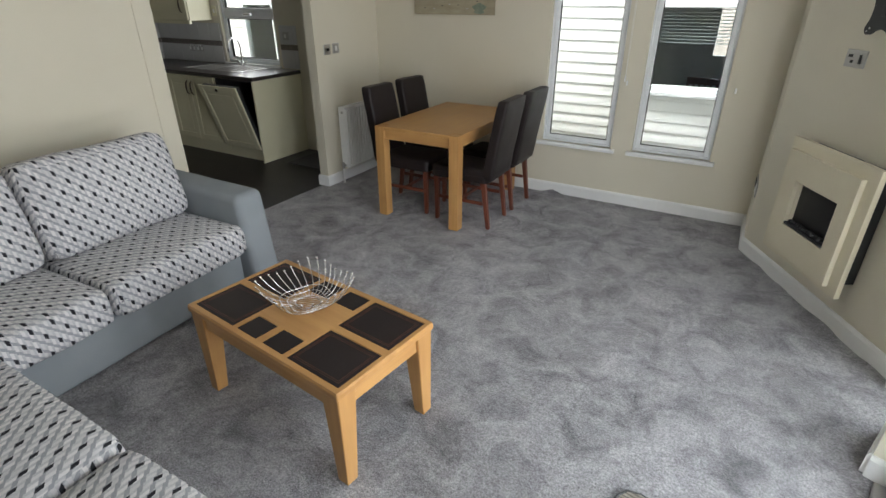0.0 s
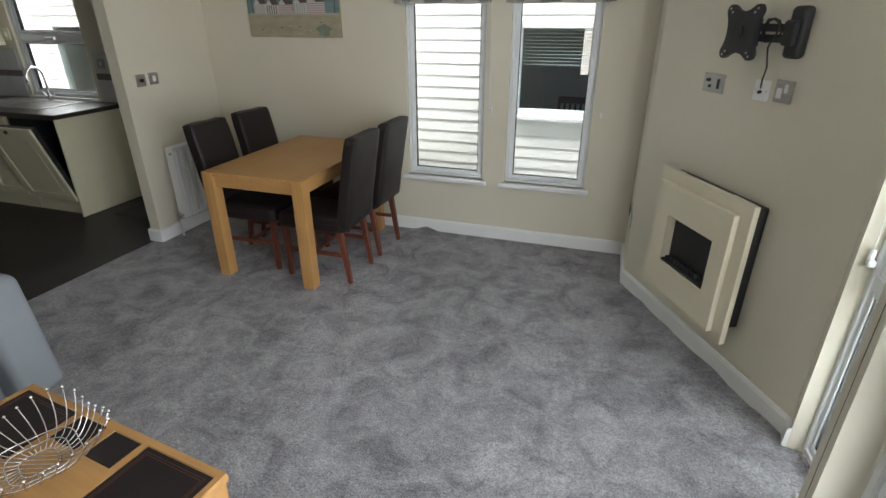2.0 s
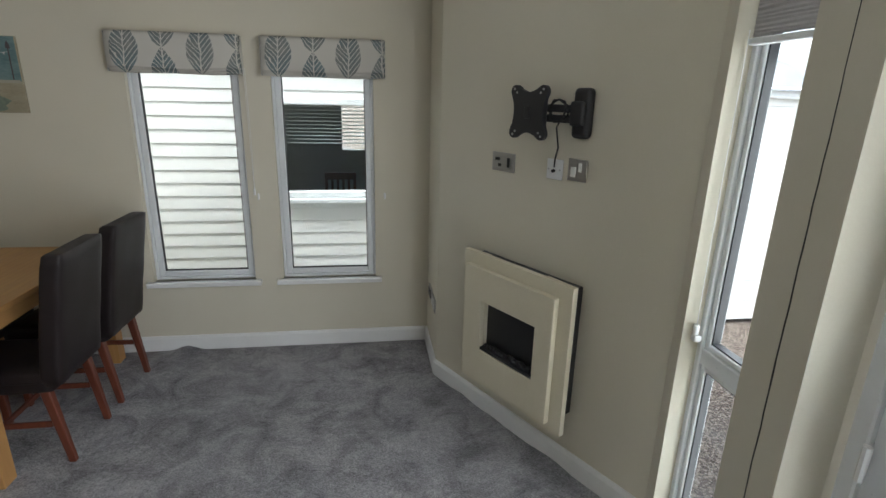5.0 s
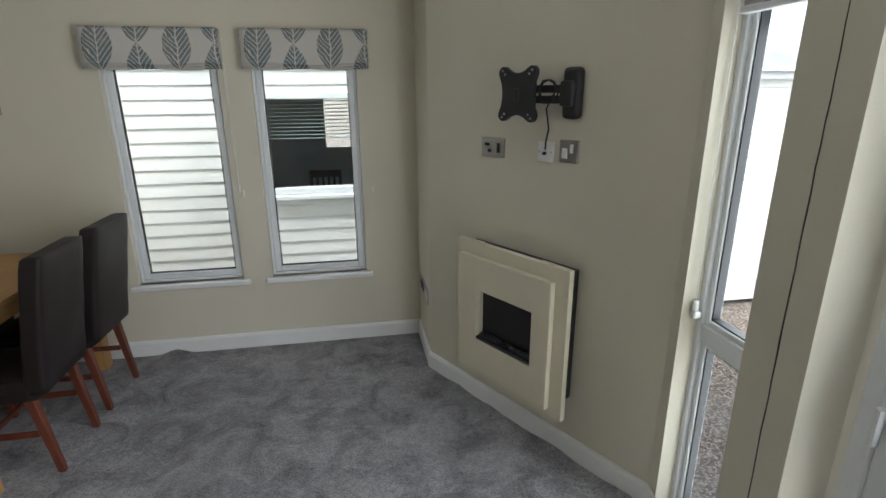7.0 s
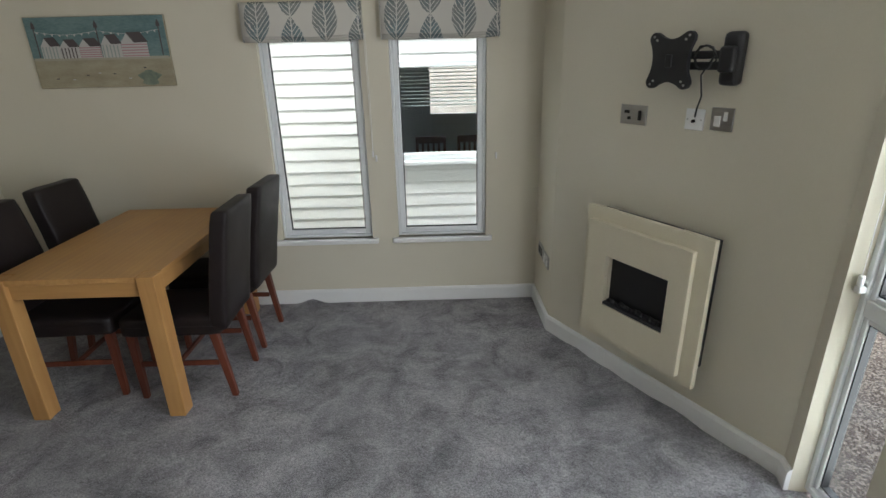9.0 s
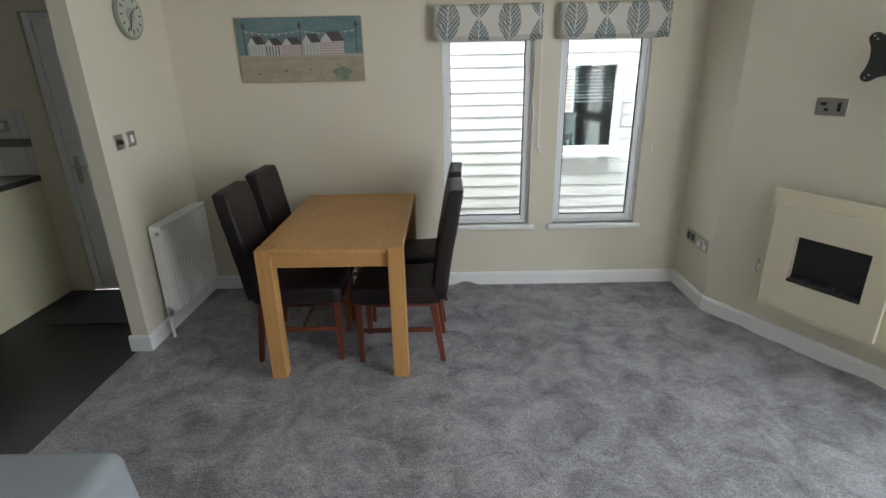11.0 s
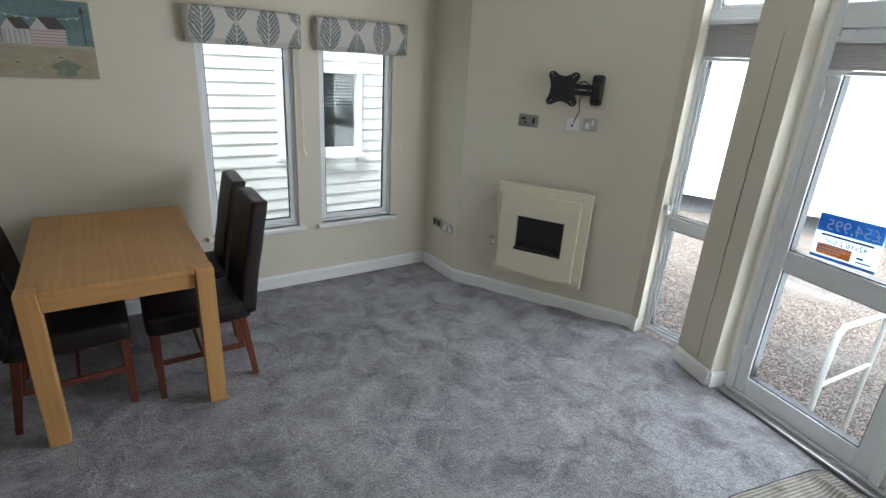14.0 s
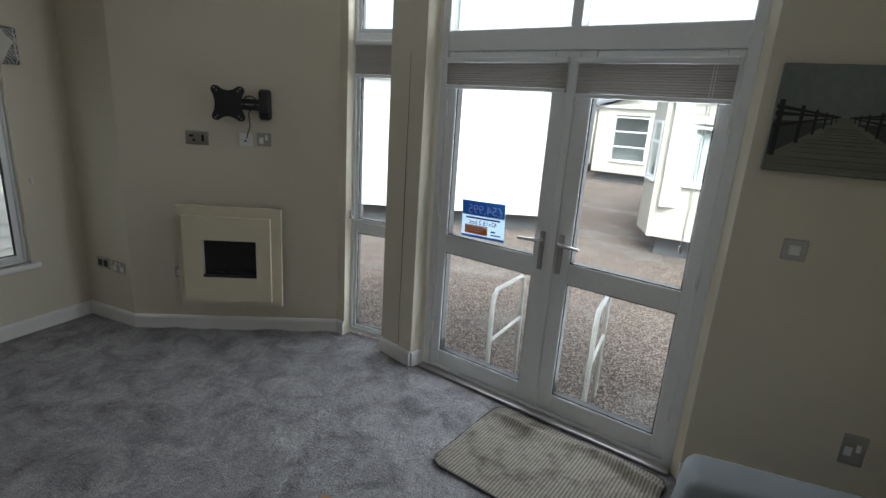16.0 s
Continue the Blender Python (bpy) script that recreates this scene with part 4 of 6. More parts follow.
def tv_bracket():
    t = thing("tv_bracket", ME @ pose(0.018, 0, 0.012), "black folding wall bracket for a television, no screen fitted", "tv bracket")
    boxpart("wall_plate", (0.905, 0.985, -0.05, -0.001, 1.512, 1.705), BLACKM, t, 0.02, seg_n=4)
    boxpart("end_cap", (0.913, 0.977, -0.075, -0.05, 1.56, 1.655), BLACKM, t, 0.012, seg_n=3)
    for z in (1.585, 1.625):
        bm = bmesh.new()
        bx(bm, 0.79, 0.94, -0.072, -0.052, z - 0.015, z + 0.015, 0.006, 2)
        part("arm", bm, BLACKM, t)
    bm = bmesh.new()
    disc(bm, (0.785, -0.085, 1.55), 0.02, 0.11, 16, "z", 0.004)
    part("pivot", bm, BLACKM, t)
    # VESA plate with four lobed corners
    bm = bmesh.new()
    c, pts = (0.735, 1.605), []
    # square with arched sides: a rounded lobe at each corner
    w2, h2, lr, sag = 0.102, 0.108, 0.026, 0.019
    for q, (sx, sz) in enumerate(((1, 1), (-1, 1), (-1, -1), (1, -1))):
        for k in range(9):
            a = radians(90 * q - 35 + 160 * k / 8)
            pts.append((c[0] + sx * (w2 - lr) + lr * math.cos(a), c[1] + sz * (h2 - lr) + lr * math.sin(a)))
        # the arch towards the next corner
        for k in range(1, 8):
            f = k / 8
            e = 1 - 2 * f
            d = sag * math.sin(math.pi * f) ** 0.8
            if q in (0, 2):
                pts.append((c[0] + sx * (w2 - lr - 0.02) * e, c[1] + sz * (h2 - 0.008 - d)))
            else:
                pts.append((c[0] + sx * (w2 - 0.008 - d * 0.7), c[1] + sz * (h2 - lr - 0.02) * e))
    plate(bm, pts, -0.118, -0.100)
    vp = part("mount_plate", bm, BLACKM, t, "black plate with four lobed corners")
    for sx in (-1, 1):
        for sz in (-1, 1):
            for k in (0.068, 0.082):
                bm = bmesh.new()
                disc(bm, (c[0] + sx * (k - 0.002), -0.1215, c[1] + sz * (k + 0.010)), 0.0048, 0.004, 12, "y", 0.001)
                part("bolt", bm, STEEL, vp)
    bm = bmesh.new()
    bx(bm, 0.72, 0.75, -0.126, -0.117, 1.58, 1.63, 0.004, 2)
    bx(bm, 0.69, 0.78, -0.100, -0.075, 1.57, 1.64, 0.006, 2)
    part("tilt_head", bm, BLACKM, t)
    return t


BRACKET = tv_bracket()
bm = bmesh.new()
rnd = random.Random(2)
loops = []
for k in range(26):
    a = k * 0.75
    loops.append((0.86 + 0.05 * math.cos(a) * (1 - 0.01 * k), -0.075 - 0.01 * math.sin(a * 1.7), 1.615 + 0.045 * math.sin(a)))
tube(bm, loops + [(0.845, -0.06, 1.55), (0.85, -0.045, 1.47), (0.83, -0.035, 1.42), (0.818, -0.022, 1.385)], 0.0035, 8)
cab = part("cable", bm, BLACKP, BRACKET, "black aerial cable coiled and plugged in below", smooth=True)


def plate_thing(name, m, w, h, kind, label, material=STEEL):
    """A wall plate: bevelled face, screws and its inserts. Local x,z on the wall, front towards -y."""
    t = thing(name, m, label, "switch" if "switch" in name else "socket")
    boxpart("face_plate", (-w / 2, w / 2, -0.008, -0.0005, -h / 2, h / 2), material, t, 0.003, seg_n=3)
    for s in (-1, 1):
        bm = bmesh.new()
        disc(bm, (s * (w / 2 - 0.012), -0.0095, 0), 0.0035, 0.002, 10, "y")
        part("screw", bm, STEEL, t)

    def insert(x0, x1, z0, z1, mt, y=-0.0125, lab=""):
        boxpart("insert", (x0, x1, y, -0.008, z0, z1), mt, t, 0.0012, lab)

    if kind == "rocker":
        insert(-0.013, 0.013, -0.02, 0.02, WHITEP)
    elif kind == "dimmer":
        bm = bmesh.new()
        disc(bm, (0, -0.026, 0), 0.013, 0.018, 20, "y", 0.003)
        part("knob", bm, BLACKP, t)
    elif kind == "socket":
        insert(-0.03, -0.004, -0.028, 0.012, WHITEP)
        insert(0.008, 0.024, -0.005, 0.03, WHITEP)
    elif kind == "double":
        for s in (-1, 1):
            insert(s * 0.038 - 0.016, s * 0.038 + 0.016, -0.028, 0.008, WHITEP)
            insert(s * 0.02 - 0.007, s * 0.02 + 0.007, 0.014, 0.034, WHITEP)
    elif kind == "av":
        insert(0.03, 0.045, -0.022, 0.022, BLACKP)
        insert(-0.05, -0.022, 0.006, 0.02, BLACKP)
        insert(-0.03, -0.012, -0.022, -0.008, BLACKP)
    elif kind == "black":
        insert(-0.05, -0.01, -0.025, 0.025, BLACKP)
        insert(0.01, 0.05, -0.025, 0.025, BLACKP)
    elif kind == "aerial":
        bm = bmesh.new()
        disc(bm, (0, -0.022, -0.006), 0.007, 0.014, 12, "y", 0.002)
        part("plug", bm, BLACKP, t)
    elif kind == "isolator":
        insert(-0.02, 0.02, -0.02, 0.02, WHITEP)
    return t


plate_thing("media_socket", ME @ pose(0.51, 0, 1.38), 0.150, 0.088, "av", "brushed steel media plate with black ports below the bracket")
plate_thing("aerial_socket", ME @ pose(0.826, 0, 1.385), 0.086, 0.086, "aerial", "white aerial outlet with a black plug in it", WHITEP)
plate_thing("wall_socket", ME @ pose(0.945, 0, 1.395), 0.094, 0.090, "socket", "single brushed steel power socket with white inserts")
plate_thing("wall_socket", ME @ pose(0.345, 0, 0.435), 0.086, 0.086, "socket", "single steel power socket beside the fireplace")
ER = seg((XR, YB), PA)
plate_thing("telephone_socket", ER @ pose(0.20, 0, 0.435), 0.135, 0.086, "black", "steel plate with black inserts low on the wall")
plate_thing("wall_socket", ER @ pose(0.365, 0, 0.43), 0.140, 0.086, "double", "double brushed steel power socket low on the wall")
plate_thing("wall_socket", pose(-2.975, YB, 0.485), 0.140, 0.086, "double", "double steel power socket behind a dining chair")
EW = seg((0.43, 0.10), (0.43, YS))
plate_thing("isolator_switch", EW @ pose(0.235, 0, 1.214), 0.088, 0.088, "isolator", "pale steel square wall plate beside the french doors")
plate_thing("wall_socket", EW @ pose(0.62, 0, 0.40), 0.088, 0.140, "socket", "steel power socket low on the wall above the sofa arm")


def beach_painting():
    x0, x1, z0, z1 = -2.865, -2.035, 1.525, 1.93
    m = seg((x0, YB), (x1, YB)) @ pose(0, 0, z0)
    t = thing("painting", m, "long canvas of striped beach huts under a teal sky", "painting")
    w, h = x1 - x0, z1 - z0
    sky_m = mottled("teal_paint", (0.085, 0.155, 0.165), (0.20, 0.285, 0.28), 0.8, 5.0, 40.0, 0.3, stretch=(1, 1, 3))
    sand = mottled("sand_paint", (0.29, 0.25, 0.17), (0.42, 0.38, 0.27), 0.8, 7.0, 50.0, 0.3, stretch=(1, 1, 3))
    green = mottled("grass_paint", (0.12, 0.16, 0.13), (0.27, 0.30, 0.22), 0.8, 20.0, 60.0, 0.3)
    sage = mat("hut_sage", (0.30, 0.36, 0.33), 0.8)
    hutw, hutr, pink, blue = mat("hut_white", (0.52, 0.50, 0.48), 0.8), mat("hut_roof", (0.09, 0.075, 0.075), 0.8), mat("hut_pink", (0.42, 0.24, 0.26), 0.8), mat("hut_blue", (0.16, 0.22, 0.28), 0.8)
    boxpart("canvas", (0, w, -0.020, -0.001, 0, h), sand, t, 0.003)
    boxpart("painted_sky", (0.003, w - 0.003, -0.0215, -0.020, h * 0.42, h - 0.003), sky_m, t)
    boxpart("sea_wall", (0.01, w - 0.01, -0.0222, -0.0203, h * 0.395, h * 0.435), mottled("wall_paint", (0.34, 0.31, 0.24), (0.42, 0.39, 0.31), 0.8), t)
    for x, ww, hh, c, st in ((0.068, 0.110, 0.118, hutw, sage), (0.180, 0.112, 0.106, hutw, hutr), (0.294, 0.130, 0.110, hutw, pink), (0.430, 0.117, 0.128, hutw, sage), (0.549, 0.156, 0.138, hutw, pink)):
        zb = h * 0.425
        bm = bmesh.new()
        plate(bm, [(x, zb), (x + ww, zb), (x + ww, zb + hh * 0.60), (x + ww * 0.5, zb + hh * 0.60), (x + ww * 0.27, zb + hh * 0.96), (x, zb + hh * 0.60)], -0.0232, -0.0215)
        hut = part("painted_hut", bm, c, t)
        bm = bmesh.new()
        plate(bm, [(x + ww * 0.25, zb + hh), (x + ww * 0.52, zb + hh * 0.58), (x + ww + 0.008, zb + hh * 0.60), (x + ww * 0.80, zb + hh * 1.02)], -0.0242, -0.0222)
        part("painted_roof", bm, hutr, hut)
        bm = bmesh.new()
        for k in range(5):
            sx = x + 0.006 + k * (ww - 0.01) / 5
            if st is pink:
                bx(bm, x, x + ww, -0.0238, -0.0232, zb + 0.004 + k * hh * 0.115, zb + 0.004 + k * hh * 0.115 + 0.006)
            else:
                bx(bm, sx, sx + 0.007, -0.0238, -0.0232, zb, zb + hh * 0.56)
        part("painted_stripes", bm, st, hut)
    for x in (0.05, 0.42, 0.79):
        bm = bmesh.new()
        bx(bm, x - 0.003, x + 0.003, -0.0232, -0.0215, h * 0.44, h * 0.86)
        plate(bm, [(x - 0.012, h * 0.84), (x + 0.012, h * 0.84), (x + 0.008, h * 0.9), (x, h * 0.94), (x - 0.008, h * 0.9)], -0.0235, -0.0215)
        part("painted_lamp", bm, hutr, t)
    bm = bmesh.new()
    tube(bm, [(0.05 + 0.74 * k / 24, -0.0222, h * 0.80 - 0.02 * math.sin(math.pi * ((k / 12) % 1))) for k in range(25)], 0.0012, 5)
    part("painted_bunting", bm, hutw, t)
    for k in range(17):
        x = 0.065 + 0.70 * k / 16
        z = h * 0.80 - 0.02 * math.sin(math.pi * (((x - 0.05) / 0.37) % 1))
        bm = bmesh.new()
        plate(bm, [(x - 0.007, z), (x, z - 0.014), (x + 0.007, z)], -0.0228, -0.0215)
        part("painted_flag", bm, hutw, t)
    rnd = random.Random(7)
    for k in range(7):
        x, z = 0.1 + 0.09 * k + 0.03 * rnd.random(), h * (0.1 + 0.2 * rnd.random())
        boxpart("painted_gull", (x, x + 0.017, -0.0212, -0.0198, z, z + 0.006), hutw if k % 2 else hutr, t)
    bm = bmesh.new()
    plate(bm, [(w * 0.82 + 0.06 * math.cos(a) * (1 + 0.3 * math.sin(5 * a)), h * 0.13 + 0.045 * math.sin(a)) for a in [2 * math.pi * k / 20 for k in range(20)]], -0.0215, -0.0198)
    part("painted_grass", bm, green, t)


beach_painting()


def pier_canvas():
    m = EW @ pose(0.05, 0, 1.526)
    t = thing("canvas_print", m, "dark canvas photograph of a railed wooden pier", "canvas print")
    w, h = 0.50, 0.405
    skym = mottled("grey_green_sky_print", (0.10, 0.12, 0.115), (0.20, 0.225, 0.21), 0.6, 2.0, 30.0, 0.05)
    sea = mottled("dark_sea_print", (0.035, 0.042, 0.042), (0.06, 0.068, 0.066), 0.6, 6.0, 40.0, 0.05)
    deck = mottled("deck_print", (0.12, 0.12, 0.098), (0.21, 0.205, 0.17), 0.6, 6.0, 60.0, 0.05, stretch=(1, 1, 6))
    rail = mat("pier_silhouette", (0.012, 0.012, 0.013), 0.6)
    boxpart("canvas", (0, w, -0.035, -0.001, 0, h), skym, t, 0.003)
    boxpart("printed_sea", (0.002, w - 0.002, -0.0362, -0.035, 0.002, h * 0.48), sea, t)
    vx, vz = w * 0.46, h * 0.53
    bm = bmesh.new()
    plate(bm, [(0.004, 0.004), (w - 0.004, 0.004), (w - 0.004, 0.05), (vx + 0.012, vz), (vx - 0.012, vz), (0.004, 0.06)], -0.0372, -0.0362)
    part("printed_deck", bm, deck, t)
    bm = bmesh.new()
    for k in range(1, 12):
        f = 0.86 ** k
        z = vz * (1 - f)
        bx(bm, vx - (vx - 0.01) * f, vx + (w - vx - 0.01) * f, -0.0377, -0.0372, z, z + 0.0016)
    part("printed_planks", bm, rail, t)
    for side in (-1, 1):
        for k in range(6):
            f = 0.66 ** k
            x = vx + side * (vx - 0.02) * f if side < 0 else vx + (w - vx - 0.02) * f
            zb, zt = vz - (vz - 0.06) * f, vz + (h * 0.72 - vz) * f * 0.75
            boxpart("printed_post", (x - 0.008 * f - 0.001, x + 0.008 * f + 0.001, -0.0382, -0.0368, zb, zt), rail, t)
        for zz in (0.238, 0.212, 0.165):
            bm = bmesh.new()
            xe = 0.004 if side < 0 else w - 0.004
            plate(bm, [(xe, zz + 0.016), (vx + side * 0.012, vz + 0.003), (vx + side * 0.012, vz), (xe, zz)][::1 if side < 0 else -1], -0.0380, -0.0366)
            part("printed_rail", bm, rail, t)


pier_canvas()


def door_mat():
    m = MD @ pose(0.65, -0.09, 0)
    t = thing("door_mat", m, "taupe ribbed door mat rucked against the french doors", "mat")
    bm = bmesh.new()
    nx, ny, W, H = 60, 56, 0.96, 0.66
    rows = []
    for i in range(nx + 1):
        r = []
        for j in range(ny + 1):
            x, y = W * i / nx, -H * j / ny
            cx, cy = min(x, W - x), min(-y, H + y)
            if cx < 0.06 and cy < 0.06:
                d = math.hypot(0.06 - cx, 0.06 - cy)
                if d > 0.06:
                    k = 0.06 / d
                    nx_, ny_ = 0.06 - (0.06 - cx) * k, 0.06 - (0.06 - cy) * k
                    x = nx_ if x < W / 2 else W - nx_
                    y = -ny_ if -y < H / 2 else -H + ny_
            ruck = 0.042 * math.exp(-((y + 0.085 + 0.03 * math.sin(8 * x)) / 0.035) ** 2) * (0.6 + 0.4 * math.sin(9 * x + 0.8)) * min(1.0, x / 0.15)
            z = 0.012 + ruck + 0.004 * noise.noise((x * 5, y * 5, 3))
            r.append(bm.verts.new((x, y, z)))
        rows.append(r)
    for i in range(nx):
        for j in range(ny):
            bm.faces.new((rows[i][j], rows[i][j + 1], rows[i + 1][j + 1], rows[i + 1][j]))
    ob = part("woven_top", bm, MAT, t, smooth=True)
    s = ob.modifiers.new("thick", "SOLIDIFY")
    s.thickness, s.offset = 0.012, -1
    bm = bmesh.new()
    e = [(0.06, 0), (W - 0.06, 0), (W - 0.018, -0.018), (W, -0.06), (W, -H + 0.06), (W - 0.018, -H + 0.018), (W - 0.06, -H), (0.06, -H), (0.018, -H + 0.018), (0, -H + 0.06), (0, -0.06), (0.018, -0.018), (0.06, 0)]
    tube(bm, [(x, y, 0.008) for x, y in e], 0.006, 6, False)
    part("bound_edge", bm, RUBBER, t, "dark stitched edge")


door_mat()


def price_card():
    t = thing("price_card", MD @ pose(0.21, 0.034, 0.94, 0, -2, 0), "blue and white price card fixed on the door glass", "sign")
    w, h = 0.296, 0.222
    boxpart("card", (0, w, 0, 0.0012, 0, h), SIGNWHITE, t)
    boxpart("blue_band", (0.002, w - 0.002, -0.0012, 0, h * 0.60, h - 0.002), SIGNBLUE, t)
    boxpart("orange_box", (0.025, w * 0.62, -0.0012, 0, 0.022, 0.075), SIGNORANGE, t)
    boxpart("blue_foot", (0.0, w, -0.0012, 0, 0.0, 0.014), SIGNBLUE, t)
    for k, z in enumerate((0.064, 0.05, 0.037)):
        boxpart("print_line", (0.03, w * 0.60 - 0.02 * k, -0.0022, -0.0012, z, z + 0.006), SIGNWHITE, t)
    boxpart("print_line", (0.03, w - 0.03, -0.0012, 0, 0.114, 0.124), INK, t)
    boxpart("print_line", (w * 0.70, w * 0.80, -0.0012, 0, 0.045, 0.055), INK, t)
    boxpart("print_line", (w * 0.70, w * 0.92, -0.0012, 0, 0.028, 0.035), INK, t)

    def words(text, size, x_right, z, mt):
        cu = bpy.data.curves.new("lettering", "FONT")
        cu.body, cu.size, cu.extrude = text, size, 0.0004
        tmp = new("lettering_source", cu)
        me = bpy.data.meshes.new_from_object(tmp.evaluated_get(bpy.context.evaluated_depsgraph_get()))
        bpy.data.objects.remove(tmp)
        me.materials.append(mt)
        ob = new("lettering", me)
        # printed for readers outside, so it shows reversed from indoors
        ob.matrix_basis = Matrix(((-1, 0, 0, x_right), (0, 0, 1, -0.0020), (0, 1, 0, z), (0, 0, 0, 1)))
        ob.parent = t

    words("£54,995", 0.075, w - 0.012, h * 0.66, SIGNWHITE)
    words("42x16 2 bed", 0.038, w - 0.05, 0.082, INK)


price_card()


def roman_blind(m, label):
    """A raised roman blind: a valance fold over stacked folds, with a wooden heading."""
    t = thing("roman_blind", m, label, "blind", "roman blinds")
    w = 0.715
    for i, (z0, z1, y0) in enumerate(((0.0, 0.17, -0.048), (0.012, 0.10, -0.058), (0.022, 0.216, -0.066))):
        bm = bmesh.new()
        rows = []
        n = 14
        for a in range(n + 1):
            x = 0.004 * i + (w - 0.008 * i) * a / n
            sag = 0.006 * math.sin(math.pi * a / n) + 0.003 * math.sin(7 * a + i)
            prof = [(y0 + 0.010, z1), (y0, z1 - 0.02), (y0 - 0.004, (z0 + z1) / 2), (y0 - 0.003, z0 + 0.012 - sag), (y0 + 0.006, z0 + 0.001 - sag), (y0 + 0.018, z0 + 0.012 - sag)]
            rows.append([bm.verts.new((x, *p)) for p in prof])
        for a, b in zip(rows, rows[1:]):
            for k in range(5):
                bm.faces.new((a[k], a[k + 1], b[k + 1], b[k]))
        bmesh.ops.recalc_face_normals(bm, faces=bm.faces)
        ob = part("fold", bm, LEAF, t, smooth=True, uv=True)
        s = ob.modifiers.new("thick", "SOLIDIFY")
        s.thickness = 0.004
    boxpart("heading", (0.0, w, -0.056, 0, 0.190, 0.214), LEAF, t, 0.004)
    for k in (0, 1):
        bm = bmesh.new()
        x = 0.0 if k == 0 else w - 0.005
        bx(bm, x, x + 0.005, -0.062, 0, 0.0, 0.21, 0.001, 1)
        part("side_return", bm, LEAF, t, uv=True)
    return t


b1 = roman_blind(pose(-1.57, YB - 0.004, 1.762), "raised cream roman blind printed with blue-grey leaves")
copy_thing(b1, pose(-0.748, YB - 0.004, 1.762))
bm = bmesh.new()
for k in (0.0, 0.008):
    tube(bm, [(-0.853 + k, YB - 0.03, 1.80), (-0.850 + k, YB - 0.026, 1.4), (-0.848 + k * 0.3, YB - 0.024, 1.09)], 0.0014, 6)
disc(bm, (-0.847, YB - 0.024, 1.05), 0.007, 0.042, 10, "z", 0.003)
tagged(part("blind_cord", bm, WHITEP), "white blind cord with a small pull", "cord")
for x in (-0.83, -0.04):
    t = thing("cord_cleat", pose(x, YB, 1.04), "small white cord cleat screwed to the wall", "cleat", "cord cleats")
    boxpart("base", (-0.007, 0.007, -0.01, 0, -0.018, 0.018), WHITEP, t, 0.003)
    boxpart("horn", (-0.005, 0.005, -0.018, -0.01, -0.022, 0.022), WHITEP, t, 0.003)


def radiator():
    t = thing("radiator", pose(XP, 3.80, 0), "white ribbed panel radiator on the stub wall", "radiator")
    y0, y1, z0, z1, xa, xb = -0.30, 0.30, 0.14, 0.735, 0.03, 0.105
    bm = bmesh.new()
    n = 14
    prof = []
    for k in range(n):
        a, b = y0 + 0.012 + (y1 - y0 - 0.024) * k / n, y0 + 0.012 + (y1 - y0 - 0.024) * (k + 1) / n
        d = (b - a)
        prof += [(a, xb - 0.020), (a + d * 0.28, xb - 0.020), (a + d * 0.42, xb), (a + d * 0.88, xb)]
    prof += [(y1 - 0.012, xb - 0.020)]
    lo = [bm.verts.new((x, y, z0 + 0.02)) for y, x in prof]
    hi = [bm.verts.new((x, y, z1 - 0.03)) for y, x in prof]
    for a in range(len(prof) - 1):
        bm.faces.new((lo[a], lo[a + 1], hi[a + 1], hi[a]))
    bx(bm, xb - 0.030, xb - 0.024, y0 + 0.01, y1 - 0.01, z0, z1 - 0.012, 0.002, 1)
    part("front_panel", bm, WHITEP, t, "ribbed white front panel")
    boxpart("back_panel", (xa, xa + 0.014, y0 + 0.01, y1 - 0.01, z0, z1 - 0.012), WHITEP, t, 0.003)
    for s in (y0, y1 - 0.006):
        boxpart("side_cover", (xa - 0.004, xb - 0.004, s, s + 0.006, z0 + 0.01, z1 - 0.006), WHITEP, t, 0.002)
    bm = bmesh.new()
    for k in range(26):
        y = y0 + 0.014 + (y1 - y0 - 0.028) * k / 25
        bx(bm, xa + 0.01, xb - 0.014, y - 0.003, y + 0.003, z1 - 0.012, z1 - 0.004)
    for x in (xa, xb - 0.014):
        bx(bm, x, x + 0.012, y0, y1, z1 - 0.014, z1 - 0.001, 0.002, 1)
    part("top_grille", bm, WHITEP, t)
    bm = bmesh.new()
    disc(bm, (xb - 0.03, y0 - 0.012, z1 - 0.05), 0.012, 0.012, 12, "y", 0.003)
    part("air_vent", bm, STEEL, t)
    bm = bmesh.new()
    tube(bm, [(xb - 0.04, y0 + 0.01, z0 + 0.03), (xb - 0.04, y0 - 0.035, z0 + 0.03)], 0.012, 10)
    disc(bm, (xb - 0.04, y0 - 0.035, z0 + 0.005), 0.014, 0.06, 12, "z", 0.004)
    vv = part("valve", bm, STEEL, t, "metal radiator valve", smooth=True)
    bm = bmesh.new()
    tube(bm, [(xb - 0.04, y0 - 0.035, z0 + 0.01), (xb - 0.038, y0 - 0.04, 0.0)], 0.009, 10)
    part("pipe", bm, WHITEP, vv, "white painted pipe")
    for s in (-0.2, 0.2):
        boxpart("wall_bracket", (0.0, xa, s - 0.015, s + 0.015, z0 + 0.1, z0 + 0.35), STEEL, t, 0.002)


radiator()
PW = seg((XP, 3.305), (XP, YB))
plate_thing("dimmer_switch", PW @ pose(3.452 - 3.305, 0, 1.246), 0.086, 0.086, "dimmer", "brushed steel dimmer switch with a black knob")
plate_thing("light_switch", PW @ pose(3.571 - 3.305, 0, 1.25), 0.086, 0.086, "rocker", "brushed steel light switch with a white rocker")


